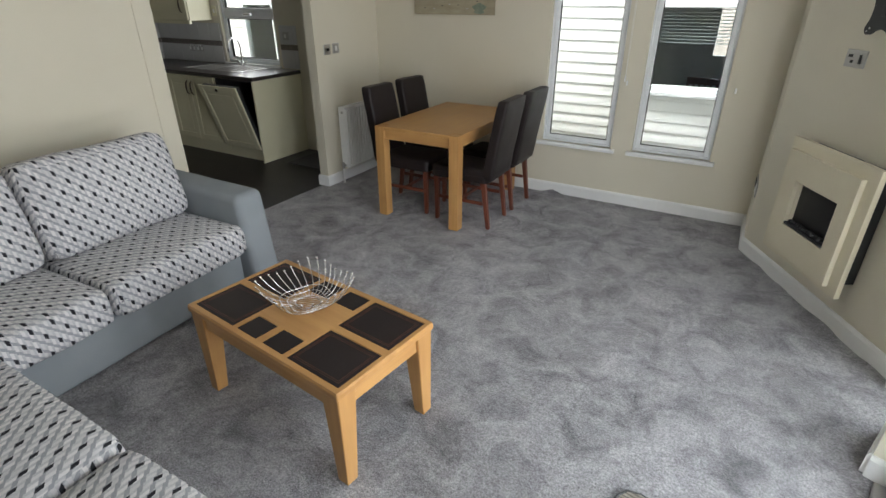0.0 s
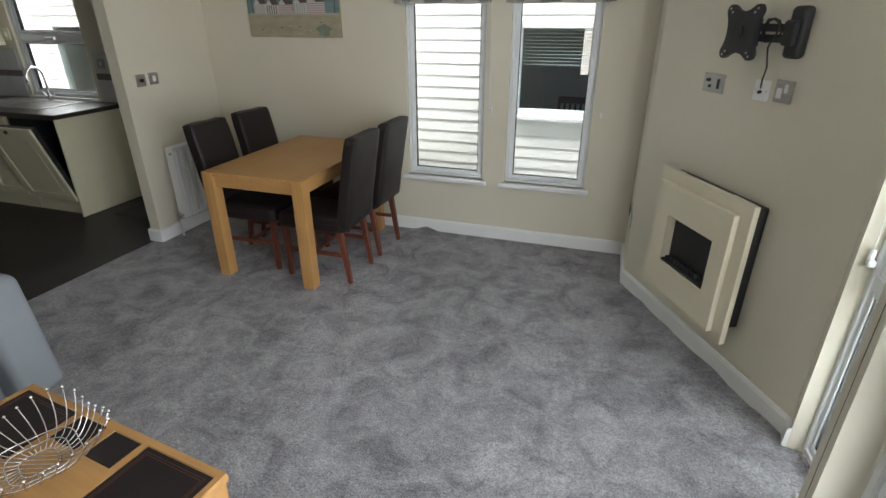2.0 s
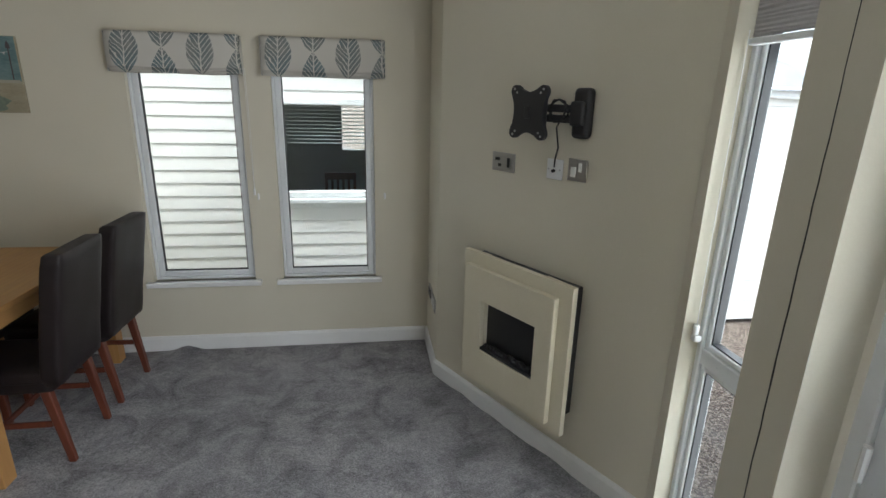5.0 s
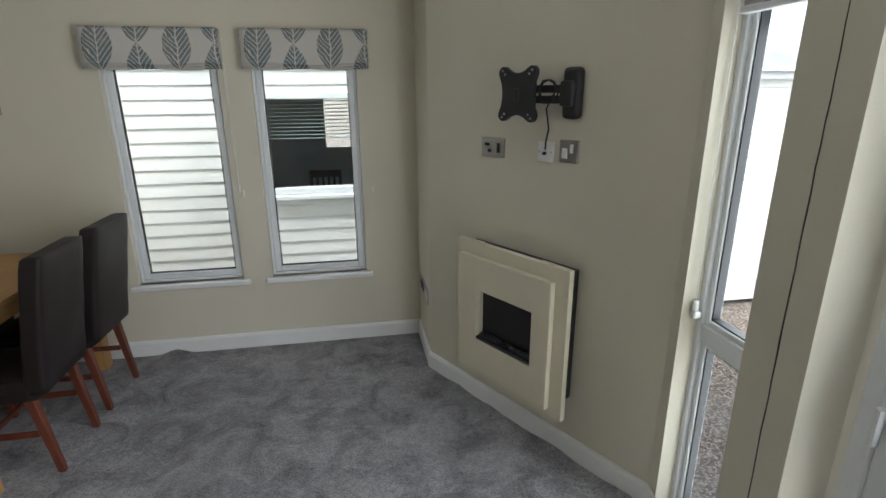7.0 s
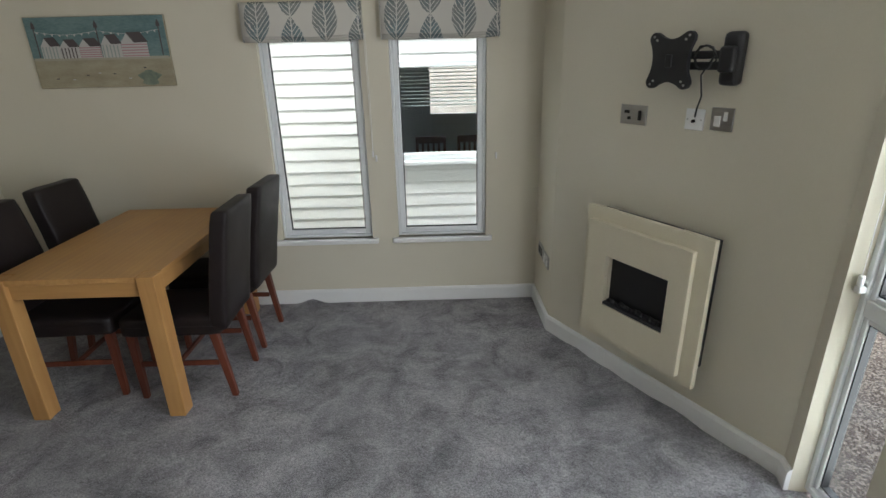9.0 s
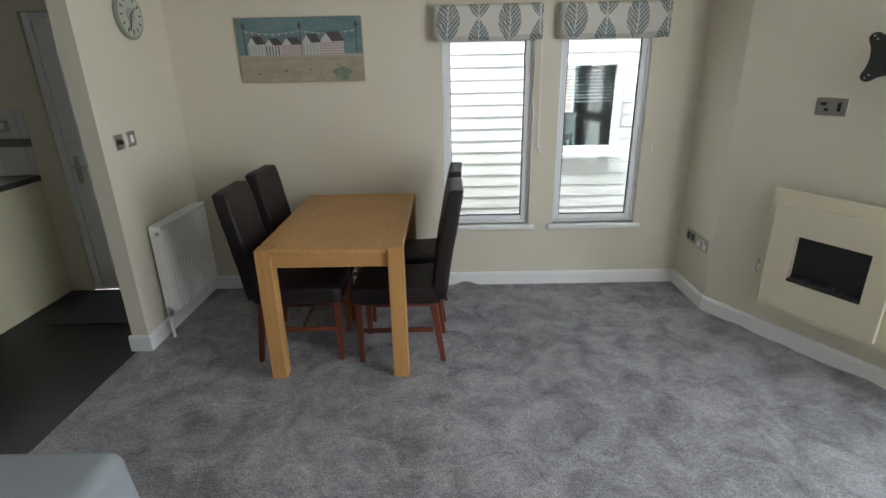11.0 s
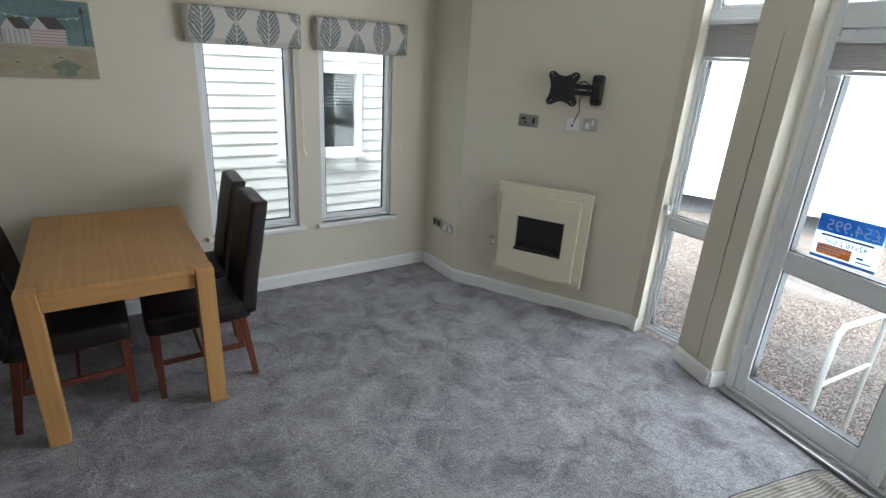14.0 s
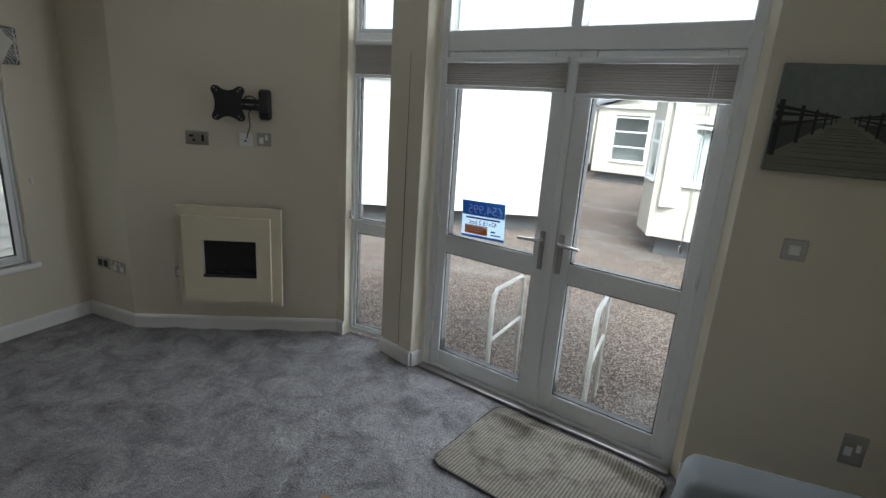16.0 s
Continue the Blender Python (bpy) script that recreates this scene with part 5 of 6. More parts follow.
def wall_clock():
    t = thing("wall_clock", PW @ pose(3.80 - 3.305, 0, 1.925), "round pale green wall clock with dark roman ticks", "clock")
    bm = bmesh.new()
    disc(bm, (0, -0.022, 0), 0.132, 0.021, 40, "y", 0.006)
    part("rim", bm, mottled("clock_rim", (0.20, 0.21, 0.17), (0.30, 0.31, 0.25), 0.6), t, smooth=False)
    bm = bmesh.new()
    disc(bm, (0, -0.024, 0), 0.115, 0.004, 40, "y")
    part("dial", bm, mottled("clock_dial", (0.38, 0.42, 0.34), (0.52, 0.55, 0.46), 0.7, 12.0, 60.0, 0.1), t, "weathered pale green dial")
    for k in range(12):
        a = 2 * math.pi * k / 12
        bm = bmesh.new()
        bx(bm, -0.004, 0.004, -0.0255, -0.024, 0.08, 0.105, m=Matrix.Rotation(a, 4, "Y"))
        part("hour_mark", bm, BLACKP, t)
    for a, l in ((50, 0.06), (200, 0.09)):
        bm = bmesh.new()
        bx(bm, -0.003, 0.003, -0.028, -0.0265, -0.012, l, m=Matrix.Rotation(radians(a), 4, "Y"))
        part("hand_pointer", bm, BLACKP, t)
    bm = bmesh.new()
    disc(bm, (0, -0.026, 0), 0.04, 0.002, 24, "y")
    part("dial_centre", bm, mottled("clock_centre", (0.28, 0.30, 0.26), (0.36, 0.38, 0.32), 0.7), t)


wall_clock()


def dining_table():
    t = thing("dining_table", pose(-2.10, 3.555, 0), "light oak dining table with square legs", "dining table")
    X, Y, H, g = 0.38, 0.585, 0.757, 0.084
    bm = bmesh.new()
    plate_pts = [(-X + g, -Y + 0.006), (X - g, -Y + 0.006), (X - g, -Y + g), (X - 0.006, -Y + g), (X - 0.006, Y - g), (X - g, Y - g), (X - g, Y - 0.006), (-X + g, Y - 0.006), (-X + g, Y - g), (-X + 0.006, Y - g), (-X + 0.006, -Y + g), (-X + g, -Y + g)]
    prism(bm, plate_pts, H - 0.028, H)
    ob = part("tabletop", bm, OAKY, t, "light oak top fitted round the legs")
    bv = ob.modifiers.new("edge", "BEVEL")
    bv.width, bv.segments, bv.limit_method = 0.003, 2, "ANGLE"
    for sx in (-1, 1):
        for sy in (-1, 1):
            cx, cy = sx * (X - g / 2), sy * (Y - g / 2)
            boxpart("leg", (cx - g / 2 + 0.0015, cx + g / 2 - 0.0015, cy - g / 2 + 0.0015, cy + g / 2 - 0.0015, 0, H - 0.001), OAKZ, t, 0.004)
    for s in (-1, 1):
        boxpart("apron", (-X + g, X - g, s * (Y - 0.035) - 0.011, s * (Y - 0.035) + 0.011, H - 0.103, H - 0.030), OAKX, t, 0.002)
        boxpart("apron", (s * (X - 0.035) - 0.011, s * (X - 0.035) + 0.011, -Y + g, Y - g, H - 0.103, H - 0.030), OAKY, t, 0.002)


dining_table()


def dining_chair(m, label):
    """A tall-backed leather chair. Local: faces +x, rear legs at x=0, width in y."""
    t = thing("dining_chair", m, label, "dining chair", "chairs round the dining table")
    bm = bmesh.new()
    pillow(bm, 0.0, 0.50, -0.215, 0.215, 0.37, 0.475, 5.0, 0.18, 2, 9)
    seat = part("seat", bm, LEATHER, t, "dark brown leather seat", smooth=True)
    for sy in (-1, 1):
        bm = bmesh.new()
        tube(bm, [(0.02, sy * 0.214, 0.43), (0.47, sy * 0.214, 0.43)], 0.003, 6)
        part("seam", bm, LEATHER, seat)
    bm = bmesh.new()
    pillow(bm, -0.042, 0.042, -0.215, 0.215, 0.40, 1.01, 5.0, 0.1, 0, 11)
    for v in bm.verts:
        f = max(0.0, (v.co.z - 0.42) / 0.6)
        v.co.x += -0.085 * f - 0.02 * f * f + 0.012
        v.co.y *= 1 - 0.035 * f
    part("backrest", bm, LEATHER, t, "tall dark brown leather backrest", smooth=True)
    for sx in (0, 1):
        for sy in (-1, 1):
            bm = bmesh.new()
            bx(bm, -0.021, 0.021, -0.021, 0.021, 0, 0.40, 0.004, 1)
            for v in bm.verts:
                k = 1 - v.co.z / 0.40
                v.co.x *= 1 - 0.3 * k
                v.co.y *= 1 - 0.3 * k
                v.co.x += (-0.055 if sx == 0 else 0.0) * k * k
            bmesh.ops.translate(bm, verts=bm.verts, vec=(0.05 if sx == 0 else 0.465, sy * 0.182, 0))
            part("leg", bm, MAHOG, t, "red-brown stained leg")
    for sy in (-1, 1):
        boxpart("stretcher", (0.05, 0.46, sy * 0.182 - 0.008, sy * 0.182 + 0.008, 0.19, 0.218), MAHOG, t, 0.003)
    boxpart("stretcher", (0.25, 0.266, -0.182, 0.182, 0.192, 0.216), MAHOG, t, 0.003)
    return t


LABEL_CHAIR = "dark brown leather dining chair with red-brown wooden legs"
NARROW = Matrix.Diagonal((1, 0.9, 1, 1))
c1 = dining_chair(pose(-1.535, 3.30, 0, 0, 0, 180) @ NARROW, LABEL_CHAIR)
copy_thing(c1, pose(-1.525, 3.775, 0, 0, 0, 178))
copy_thing(c1, pose(-2.60, 3.32, 0, 0, 0, 2))
copy_thing(c1, pose(-2.60, 3.81, 0, 0, 0, -1))
# ---- kitchen ----
def shaker(t, x0, x1, z0, z1, y, name="door", handle=None, m=None):
    """A framed cabinet door with a recessed panel, facing -y."""
    bm = bmesh.new()
    s = 0.065
    for d in ((x0, x0 + s, z0, z1), (x1 - s, x1, z0, z1), (x0 + s, x1 - s, z0, z0 + s), (x0 + s, x1 - s, z1 - s, z1)):
        bx(bm, d[0], d[1], y - 0.02, y, d[2], d[3], 0.003, 1)
    bx(bm, x0 + s, x1 - s, y - 0.010, y, z0 + s, z1 - s)
    bx(bm, x0 + s + 0.03, x1 - s - 0.03, y - 0.014, y - 0.008, z0 + s + 0.03, z1 - s - 0.03, 0.004, 1)
    d = part(name, bm, CREAMCAB, t, "cream panelled door", m=m)
    if handle is not None:
        bm = bmesh.new()
        hx, hz = handle
        tube(bm, [(hx, y - 0.02, hz - 0.075), (hx, y - 0.042, hz - 0.055), (hx, y - 0.05, hz), (hx, y - 0.042, hz + 0.055), (hx, y - 0.02, hz + 0.075)], [0.006, 0.007, 0.008, 0.007, 0.006], 8)
        part("bow_handle", bm, IRON, d, "dark bronze bow handle", smooth=True)
    return d


def base_unit(name, m, w, label, doors, depth=0.6, end=False):
    t = thing(name, m, label, "cabinet")
    bm = bmesh.new()
    bx(bm, 0, w, 0.0, depth, 0.14, 0.88)
    part("body", bm, CREAMCAB, t)
    boxpart("plinth", (0, w, 0.045, 0.06, 0.0, 0.14), CREAMCAB, t)
    for a, b, h in doors:
        shaker(t, a, b, 0.15, 0.87, -0.001, "door", h)
    return t


FY = 3.54
t = base_unit("sink_cabinet", pose(-5.92, FY, 0), 0.84, "cream base cabinet below the sink", [(0.02, 0.42, (0.385, 0.74)), (0.425, 0.825, (0.46, 0.74))])
t = thing("dishwasher", pose(-5.07, FY, 0), "built-in dishwasher with its cream door hanging ajar", "dishwasher")
bm = bmesh.new()
for d in ((0, 0.02, 0.0, 0.58), (0.57, 0.59, 0.0, 0.58), (0.02, 0.57, 0.56, 0.58)):
    bx(bm, *d, 0.14, 0.88)
bx(bm, 0.02, 0.57, 0.0, 0.56, 0.14, 0.16)
bx(bm, 0.02, 0.57, 0.0, 0.56, 0.86, 0.88)
part("tub", bm, BLACKM, t, "dark open interior")
boxpart("plinth", (0, 0.59, 0.045, 0.06, 0.0, 0.14), CREAMCAB, t)
dm = pose(0, -0.005, 0.15, 17, 0, 0)
d = shaker(t, 0.004, 0.586, 0.0, 0.72, 0.0, "door", None, dm)
boxpart("inner_door", (0.02, 0.57, 0.001, 0.05, 0.01, 0.71), BLACKM, d, 0.004, "dark inner face")
bm = bmesh.new()
disc(bm, (0.295, -0.034, 0.685), 0.016, 0.014, 14, "y", 0.003)
part("knob", bm, IRON, d, "dark bronze knob")
t = thing("end_panel", pose(-4.48, FY, 0), "plain cream panel closing the kitchen run", "panel")
boxpart("panel", (0, 0.02, -0.02, YB - FY, 0.0, 0.88), CREAMCAB, t, 0.002)
bm = bmesh.new()
prism(bm, [(-6.9, YB), (-4.445, YB), (-4.445, FY - 0.03), (-6.27, FY - 0.03), (-6.27, 1.6), (-6.9, 1.6)], 0.88, 0.92)
wt = tagged(part("worktop", bm, WORKTOP), "dark laminate worktop running round the kitchen corner", "worktop")
bv = wt.modifiers.new("edge", "BEVEL")
bv.width, bv.segments, bv.limit_method = 0.008, 3, "ANGLE"
for k in range(3):
    base_unit("base_cabinet", seg((-6.30, 1.61 + 0.643 * k), (-6.30, 1.61 + 0.643 * (k + 1))), 0.643, "cream panelled base cabinet below the dark worktop", [(0.01, 0.633, (0.55, 0.74))])
t = thing("corner_filler", pose(-6.30, FY, 0), "cream filler panel in the cabinet corner", "panel")
boxpart("panel", (0, 0.38, 0, 0.02, 0.14, 0.88), CREAMCAB, t)
boxpart("plinth", (0, 0.38, 0.045, 0.06, 0, 0.14), CREAMCAB, t)


def sink():
    t = thing("sink", pose(-5.33, 3.92, 0.92), "stainless steel sink with drainer let into the worktop", "sink")
    bm = bmesh.new()
    for d in ((-0.48, -0.44, -0.23, 0.23), (-0.08, 0.48, -0.23, 0.23), (-0.44, -0.08, -0.23, -0.19), (-0.44, -0.08, 0.17, 0.23)):
        bx(bm, *d, -0.004, 0.006, 0.002, 1)
    part("rim", bm, STEEL, t)
    bm = bmesh.new()
    bx(bm, -0.435, -0.085, -0.185, 0.165, 0.0006, 0.002)
    part("bowl_floor", bm, STEEL, t)
    for k in range(9):
        boxpart("drainer_rib", (-0.02, 0.44, -0.18 + 0.04 * k, -0.172 + 0.04 * k, 0.006, 0.010), STEEL, t, 0.002)


sink()
t = thing("kitchen_tap", pose(-5.25, 4.10, 0.926), "tall chrome swan-neck kitchen tap with two levers", "tap")
bm = bmesh.new()
disc(bm, (0, 0, 0), 0.026, 0.05, 16, "z", 0.005)
part("body", bm, CHROME, t, smooth=True)
bm = bmesh.new()
tube(bm, [(0, 0, 0.04), (0, 0, 0.22)] + [(0, -0.085 + 0.085 * math.cos(radians(a)), 0.22 + 0.10 * math.sin(radians(a))) for a in range(15, 181, 15)] + [(0, -0.17, 0.17)], 0.011, 10)
part("spout", bm, CHROME, t, smooth=True)
for s in (-1, 1):
    bm = bmesh.new()
    tube(bm, [(s * 0.02, 0, 0.03), (s * 0.05, 0, 0.045), (s * 0.085, -0.005, 0.075)], [0.009, 0.008, 0.006], 8)
    part("lever", bm, CHROME, t, smooth=True)


def wall_unit(m, w, doors, label):
    t = thing("wall_cabinet", m, label, "cabinet")
    boxpart("body", (0, w, 0, 0.31, 1.42, 2.12), CREAMCAB, t, 0.002)
    boxpart("light_rail", (0, w, -0.015, 0.02, 1.385, 1.42), CREAMCAB, t, 0.004)
    for a, b, h in doors:
        shaker(t, a, b, 1.43, 2.11, -0.001, "door", h)


wall_unit(pose(-6.59, 3.90, 0), 0.80, [(0.01, 0.79, (0.71, 1.58))], "cream panelled wall cabinet beside the kitchen window")
wall_unit(seg((-6.59, 3.0), (-6.59, 3.89)), 0.89, [(0.01, 0.44, (0.38, 1.58)), (0.45, 0.88, (0.51, 1.58))], "cream panelled wall cabinets over the side worktop")
plate_thing("spur_switch", pose(-5.73, YB - 0.012, 1.52), 0.086, 0.11, "rocker", "cream control box on the kitchen wall", CREAMCAB)
for x in (-6.62, -6.47):
    plate_thing("wall_socket", pose(x + 0.35, YB - 0.012, 1.09), 0.12, 0.086, "double", "steel kitchen socket on the tiled splashback")
for y in (3.62, 3.82, 4.0):
    plate_thing("wall_socket", seg((XK, 0), (XK, 1)) @ pose(y, -0.012, 1.09), 0.12, 0.086, "double", "steel kitchen socket on the tiled splashback")
plate_thing("kitchen_switch", pose(-4.60, YB - 0.012, 1.275), 0.086, 0.086, "rocker", "steel switch on the tiled splashback")

# splashback tiles with a dark border course
KWALL = bpy.data.objects["wall_north"]
KWEST = bpy.data.objects["wall_kitchen_west"]


def tiles(wall_ob, m, w, courses, skip):
    share = {}
    for z, h, dark in courses:
        u = 0.0
        while u < w - 0.02:
            x1 = min(u + 0.2, w)
            if not any(a < (u + x1) / 2 < b and c < z + h / 2 < d for a, b, c, d in skip):
                key = (round(x1 - u, 3), h, dark)
                if key not in share:
                    bm = bmesh.new()
                    bx(bm, 0.0015, x1 - u - 0.0015, -0.010, -0.002, 0.0015, h - 0.0015, 0.0015, 1)
                    me = bpy.data.meshes.new("tile")
                    bm.to_mesh(me)
                    bm.free()
                    me.materials.append(TILEDARK if dark else TILE)
                    share[key] = me
                ob = new("tile", share[key])
                ob.matrix_basis = m @ pose(u, 0, z)
                ob.parent = wall_ob
            u += 0.2


COURSES = [(0.925, 0.20, False), (1.125, 0.06, True), (1.185, 0.20, False)]
tiles(KWALL, seg((XK, YB), (0, YB)), 2.46, COURSES, [(KW[0] - XK - 0.03, KW[1] - XK + 0.03, 0.95, 2)])
tiles(KWEST, seg((XK, 1.6), (XK, YB)), 2.62, COURSES, [])
bm = bmesh.new()
bx(bm, XK, -5.69, YB - 0.002, YB - 0.0005, 0.92, 1.385)
bx(bm, XK + 0.0005, XK + 0.002, 1.6, YB, 0.92, 1.385)
structure("trim_grout", bm, GROUT, "grey grout behind the splashback tiles", "grout")
bm = bmesh.new()
bx(bm, -4.25, -3.65, 3.65, 4.15, 0.0005, 0.010, 0.003, 1)
tagged(part("entrance_mat", bm, RUBBER), "thin black mat inside the entrance door", "mat")
# ---- outside ----
bm = bmesh.new()
bx(bm, -200, 400, -300, 300, GROUND - 0.3, GROUND)
structure("ground", bm, GRAVEL, "wet brown gravel yard with puddled patches", "ground")


def lapped(w, z0, z1, step, holes=(), proud=0.011):
    """Siding as one mesh: each board leans out at its foot."""
    bm = bmesh.new()
    n = int(math.ceil((z1 - z0) / step - 1e-6))
    for i in range(n):
        a, b = z0 + i * step, min(z1, z0 + (i + 1) * step)
        cuts = [(0.0, w)]
        for hx0, hx1, hz0, hz1 in holes:
            if hz0 < (a + b) / 2 < hz1:
                cuts = [c for c0, c1 in cuts for c in ((c0, min(c1, hx0)), (max(c0, hx1), c1)) if c[1] - c[0] > 0.01]
        for c0, c1 in cuts:
            prof = [(-proud, a), (-proud, a + step * 0.12), (-0.004, b - 0.006), (0.0, b), (0.03, b), (0.03, a), (-0.004, a)]
            rows = [[bm.verts.new((x, y, z)) for y, z in prof] for x in (c0, c1)]
            k = len(prof)
            for j in range(k):
                bm.faces.new((rows[0][j], rows[0][(j + 1) % k], rows[1][(j + 1) % k], rows[1][j]))
            bm.faces.new(rows[0][::-1]), bm.faces.new(rows[1])
    bmesh.ops.recalc_face_normals(bm, faces=bm.faces)
    return bm


def ext_window(t, x0, x1, z0, z1, bars=(), blinds=False, room=None):
    y = 0.0
    f = 0.05
    bm = bmesh.new()
    for d in ((x0, x0 + f, z0, z1), (x1 - f, x1, z0, z1), (x0 + f, x1 - f, z0, z0 + f), (x0 + f, x1 - f, z1 - f, z1)):
        bx(bm, d[0], d[1], y - 0.03, y + 0.05, d[2], d[3], 0.006, 1)
    for b in bars:
        bx(bm, x0 + f, x1 - f, y - 0.02, y + 0.04, b - 0.025, b + 0.025, 0.004, 1)
    bx(bm, x0 - 0.02, x1 + 0.02, y - 0.06, y + 0.0, z0 - 0.04, z0 - 0.004, 0.006, 1)
    w = part("window", bm, UPVC, t)
    p = boxpart("pane", (x0 + f, x1 - f, y + 0.005, y + 0.011, z0 + f, z1 - f), GLASS, w)
    p.visible_shadow = False
    bm = bmesh.new()
    xa, xb, za, zb, yb = room[:5] if room else (max(0.1, x0 - 0.6), x1 + 0.3, z0 - 0.4, z1 + 0.3, 1.2)
    if room:
        # a far window lets daylight into the room from behind
        ha, hb, hc, hd = room[5]
        for d in ((xa, ha, za, zb), (hb, xb, za, zb), (ha, hb, za, hc), (ha, hb, hd, zb)):
            bx(bm, d[0], d[1], yb, yb + 0.02, d[2], d[3])
    else:
        bx(bm, xa, xb, yb, yb + 0.02, za, zb)
    bx(bm, xa, xa + 0.02, 0.06, yb, za, zb)
    bx(bm, xb - 0.02, xb, 0.06, yb, za, zb)
    bx(bm, xa, xb, 0.06, yb, za - 0.02, za)
    bx(bm, xa, xb, 0.06, yb, zb, zb + 0.02)
    part("room_behind", bm, ROOMIN, w)
    if blinds:
        bm = bmesh.new()
        z = z1 - f - 0.01
        while z > z1 - f - (z1 - z0 - 2 * f) * 0.46:
            plate(bm, [(0.052, z - 0.006), (0.072, z - 0.0005), (0.072, z + 0.0008), (0.052, z - 0.0045)], x0 + f + 0.01, x1 - f - 0.01, Matrix(((0, 1, 0, 0), (1, 0, 0, 0), (0, 0, 1, 0), (0, 0, 0, 1))))
            z -= 0.027
        part("blind_slats", bm, SLATS, w)
    return w


def caravan(name, m, w, z0, z1, step, material, label, windows, depth=3.5, roof=None, bay=None, room=None):
    """A park home: lapped front, plain body, gutter, roof and windows, raised on dark supports."""
    t = thing(name, m, label, "caravan")
    holes = [(a, b, c, d) for a, b, c, d, *_ in windows]
    part("front", lapped(w, z0, z1, step, holes), material, t)
    bm = bmesh.new()
    for d in ((0, 0.06, 0.03, depth), (w - 0.06, w, 0.03, depth)):
        bx(bm, d[0], d[1], d[2], d[3], z0, z1)
    ha, hb, hc, hd = room[5] if room else (w / 2, w / 2 + 0.01, z0 + 0.01, z0 + 0.02)
    for d in ((0.06, ha, z0, z1), (hb, w - 0.06, z0, z1), (ha, hb, z0, hc), (ha, hb, hd, z1)):
        bx(bm, d[0], d[1], depth - 0.06, depth, d[2], d[3])
    part("side_wall", bm, material, t)
    for x in (-0.03, w - 0.05):
        boxpart("corner_trim", (x, x + 0.08, -0.035, 0.04, z0, z1), material, t, 0.006)
    bm = bmesh.new()
    bx(bm, -0.1, w + 0.1, -0.1, 0.02, z1 - 0.02, z1 + 0.08, 0.02, 2)
    part("gutter", bm, UPVC, t)
    bm = bmesh.new()
    if roof == "gable":
        plate(bm, [(-0.2, z1), (w / 2, z1 + w * 0.17), (w + 0.2, z1), (w + 0.2, z1 + 0.1), (w / 2, z1 + w * 0.17 + 0.12), (-0.2, z1 + 0.1)], -0.25, depth)
        g = bmesh.new()
        plate(g, [(0, z1), (w, z1), (w / 2, z1 + w * 0.17)], 0.0, 0.05)
        part("gable", g, material, t)
    else:
        vs = [bm.verts.new(c) for c in ((-0.15, -0.15, z1 + 0.05), (w + 0.15, -0.15, z1 + 0.05), (w + 0.15, depth / 2, z1 + 0.55), (-0.15, depth / 2, z1 + 0.55), (w + 0.15, depth, z1 + 0.05), (-0.15, depth, z1 + 0.05))]
        bm.faces.new((vs[0], vs[1], vs[2], vs[3])), bm.faces.new((vs[3], vs[2], vs[4], vs[5])), bm.faces.new((vs[1], vs[4], vs[2])), bm.faces.new((vs[5], vs[0], vs[3])), bm.faces.new((vs[0], vs[5], vs[4], vs[1]))
        bmesh.ops.recalc_face_normals(bm, faces=bm.faces)
    part("roof", bm, ROOF, t)
    bm = bmesh.new()
    bx(bm, 0.1, w - 0.1, 0.25, depth - 0.2, GROUND, z0 + 0.02)
    part("chassis", bm, DARKIN, t)
    if bay:
        # a slanting bay at the front's left corner, with its own window
        bw, ang = bay
        bm_ = Matrix.Rotation(radians(-ang), 4, "Z")
        bpose = Matrix.Translation((-bw * math.cos(radians(ang)), bw * math.sin(radians(ang)), 0)) @ bm_
        part("bay_front", lapped(bw, z0, z1, step, [(0.15, bw - 0.15, 0.72, 1.72)]), material, t, m=bpose)
        bwin = ext_window(t, 0.15, bw - 0.15, 0.72, 1.72, (1.35,))
        bwin.matrix_basis = bpose
        boxpart("bay_gutter", (-0.05, bw + 0.05, -0.08, 0.02, z1 - 0.02, z1 + 0.08), UPVC, t, 0.02, m=bpose)
    for a, b, c, d, *more in windows:
        ext_window(t, a, b, c, d, more[0] if more else (), bool(more and len(more) > 1), room if more and len(more) > 1 else None)
    return t


# the neighbour close outside the dining windows
caravan("neighbour_home", pose(-7.5, 4.95, 0), 9.5, -0.37, 2.12, 0.098, SIDING, "white lap-sided park home standing close outside the windows",
        [(6.69, 7.455, 0.89, 1.635, (), True), (1.40, 2.0, 0.72, 1.62, ())], 3.5, room=(5.9, 8.6, -0.33, 2.0, 3.41, (7.0, 7.9, 0.9, 1.55)))
caravan("white_home", pose(2.2, 5.45, 0), 2.15, -0.55, 1.74, 0.22, SIDING, "low white building end with one window beyond the neighbour", [(0.95, 1.42, 0.72, 1.36)], 3.0)
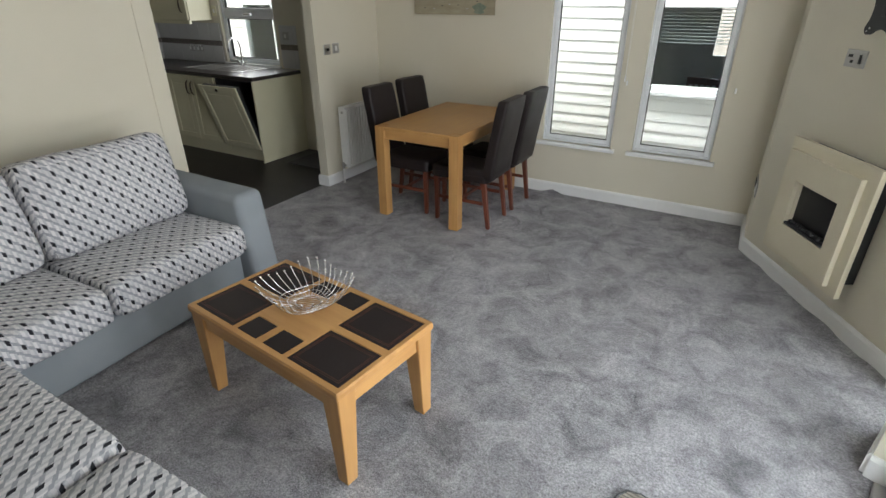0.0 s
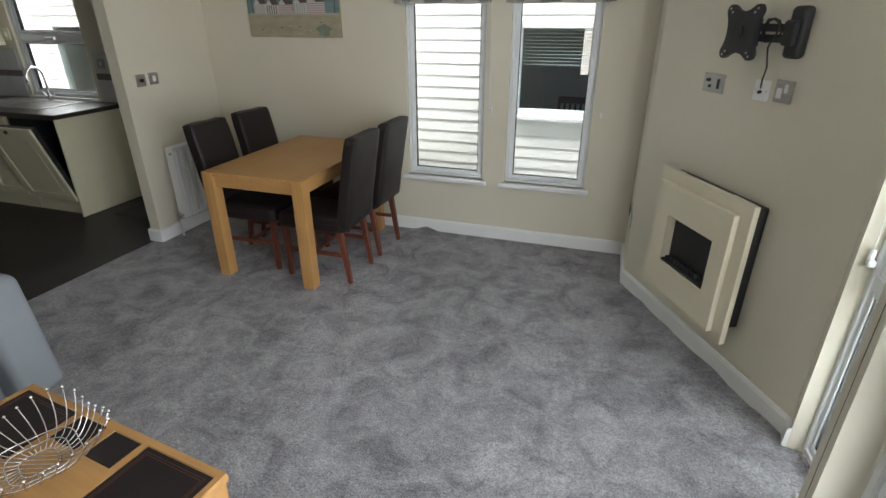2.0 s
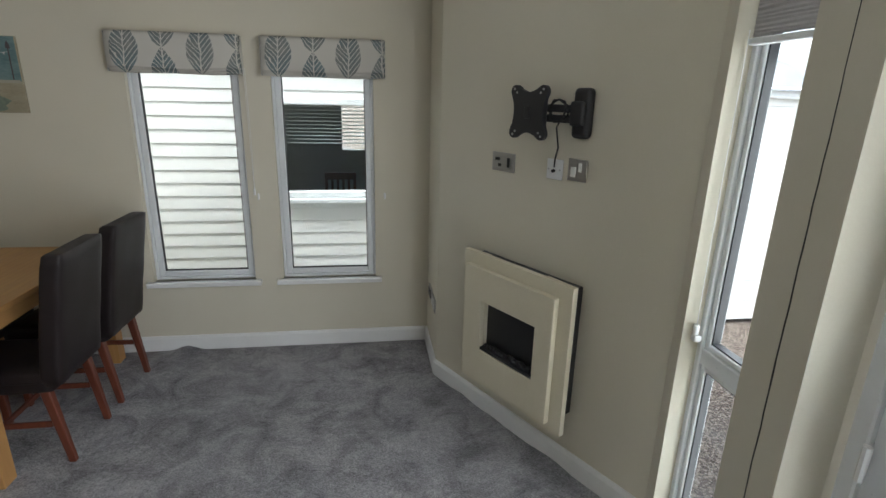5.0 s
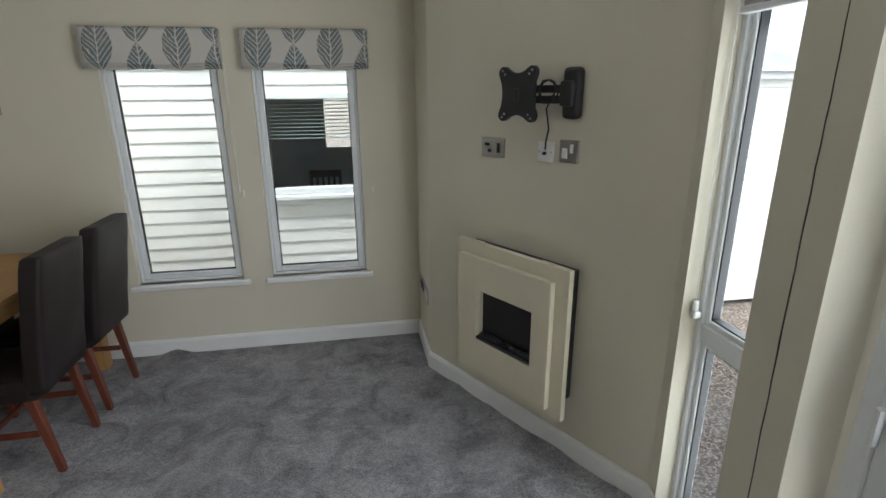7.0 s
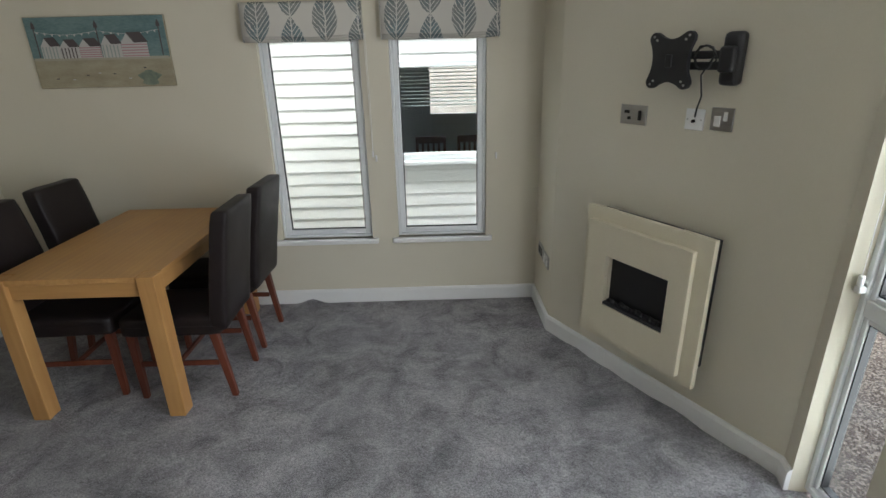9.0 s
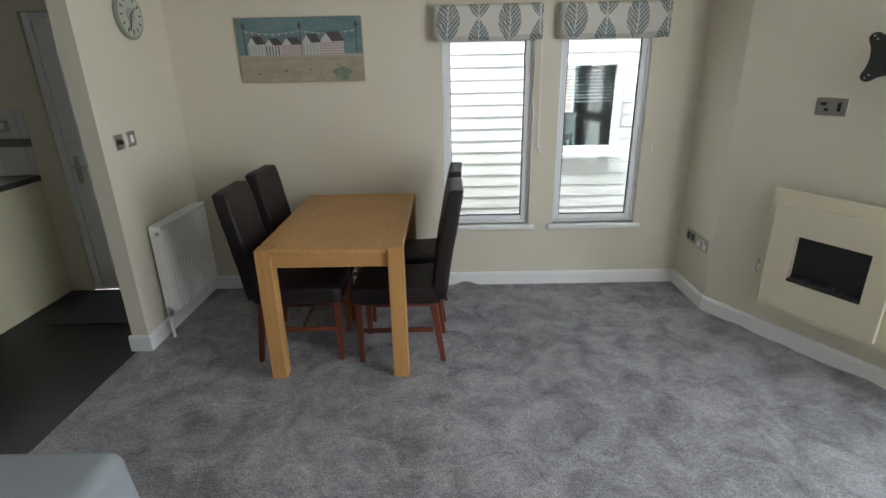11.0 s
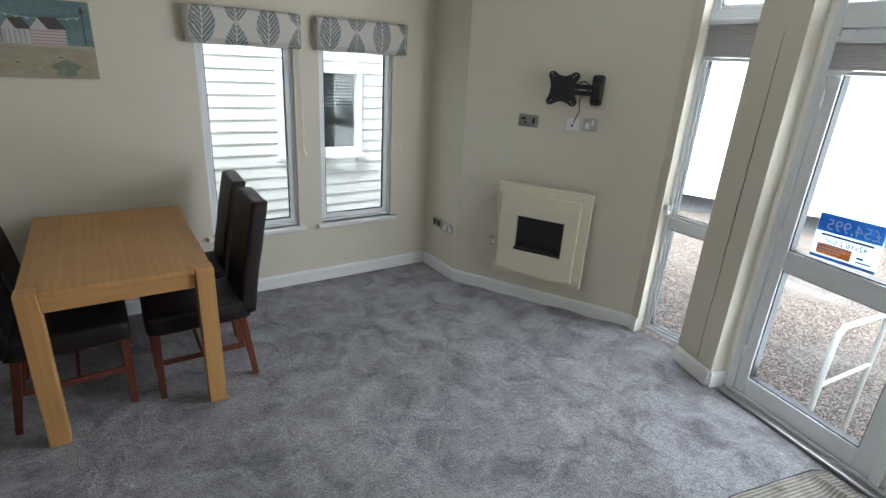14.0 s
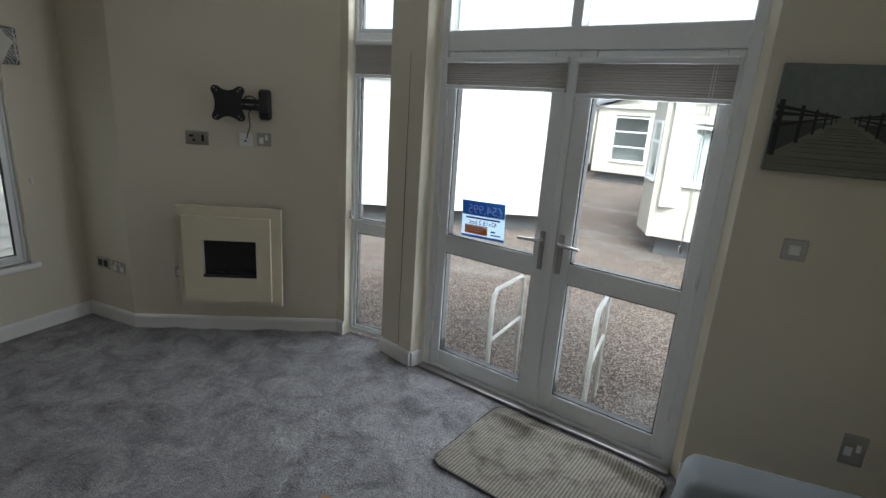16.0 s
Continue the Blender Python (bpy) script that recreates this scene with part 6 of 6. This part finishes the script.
# homes across the yard
caravan("white_home", seg((6.4, 5.9), (7.94, 2.25)) @ pose(0, 0, 0), math.dist((6.4, 5.9), (7.94, 2.25)), -0.25, 2.15, 0.20, SIDING, "plain white park home across the gravel yard", [], 5.0)
caravan("cream_home", seg((7.5, 0.55), (7.0, -3.4)) @ pose(0, 0, 0), 4.0, -0.25, 2.1, 0.15, SIDECREAM, "cream lap-sided static caravan with bay windows", [(0.42, 1.15, 0.70, 1.66, ()), (1.9, 3.0, 0.75, 1.7, ())], 5.5, None, (0.9, 68))
caravan("cream_home", seg((18.3, 3.1), (17.6, -1.8)) @ pose(0, 0, 0), 4.95, -0.25, 2.1, 0.15, SIDECREAM, "far cream park home with a gabled end and three-pane window", [(0.6, 1.85, 0.2, 1.8, (0.73, 1.27))], 7.0, "gable")
caravan("cream_home", seg((22.0, 8.5), (21.0, 3.6)) @ pose(0, 0, 0), 5.0, -0.25, 2.1, 0.15, SIDECREAM, "far cream park home behind the white one", [(3.2, 4.2, 0.5, 1.9, (1.2,))], 7.0, "gable")


def steps():
    t = thing("entrance_steps", pose(0.95, 1.0, GROUND, 0, 0, 0), "white tubular steel steps with handrails outside the doors", "steps")
    for k in range(2):
        boxpart("tread", (0.06 + 0.26 * k, 0.32 + 0.26 * k, -0.32, 0.32, 0.30 - 0.15 * k, 0.335 - 0.15 * k), MAT, t, 0.006, "worn taupe tread")
    for y in (-0.35, 0.35):
        bm = bmesh.new()
        tube(bm, [(0.25, y, 0.0), (0.25, y, 0.98), (0.27, y, 1.04), (0.33, y, 1.07), (1.0, y, 0.98), (1.07, y, 0.95), (1.10, y, 0.88), (1.12, y, 0.0)], 0.017, 10)
        part("handrail", bm, CONCRETE, t, "white painted tube handrail", smooth=True)
        bm = bmesh.new()
        tube(bm, [(0.25, y, 0.70), (1.11, y, 0.58)], 0.013, 8)
        part("mid_rail", bm, CONCRETE, t, smooth=True)
        bm = bmesh.new()
        tube(bm, [(0.10, y, 0.32), (0.70, y, 0.02)], 0.015, 8)
        part("stringer", bm, CONCRETE, t, smooth=True)


steps()


def cafe_chair(m):
    """A slatted wooden chair inside the neighbour's window."""
    t = thing("wooden_chair", m, "dark wooden slat-back chair inside the neighbouring home", "chair", "neighbour's chairs")
    boxpart("seat", (-0.2, 0.2, -0.2, 0.2, 0.44, 0.47), MAHOG, t, 0.006)
    for x in (-0.18, 0.18):
        boxpart("back_post", (x - 0.018, x + 0.018, -0.2, -0.17, 0, 0.98), MAHOG, t, 0.004)
        boxpart("leg", (x - 0.018, x + 0.018, 0.16, 0.195, 0, 0.44), MAHOG, t, 0.004)
    boxpart("top_rail", (-0.2, 0.2, -0.2, -0.17, 0.90, 0.99), MAHOG, t, 0.008)
    for k in range(4):
        boxpart("slat", (-0.12 + 0.07 * k, -0.09 + 0.07 * k, -0.195, -0.178, 0.47, 0.90), MAHOG, t, 0.003)
    return t


boxpart("neighbour_floor", (-1.57, 1.07, 5.03, 8.34, -0.328, -0.30), DARKIN, bpy.data.objects["neighbour_home"], m=pose(7.5, -4.95, 0))
k1 = cafe_chair(pose(-0.50, 7.8, -0.30))
copy_thing(k1, pose(0.02, 7.85, -0.30, 0, 0, 8))
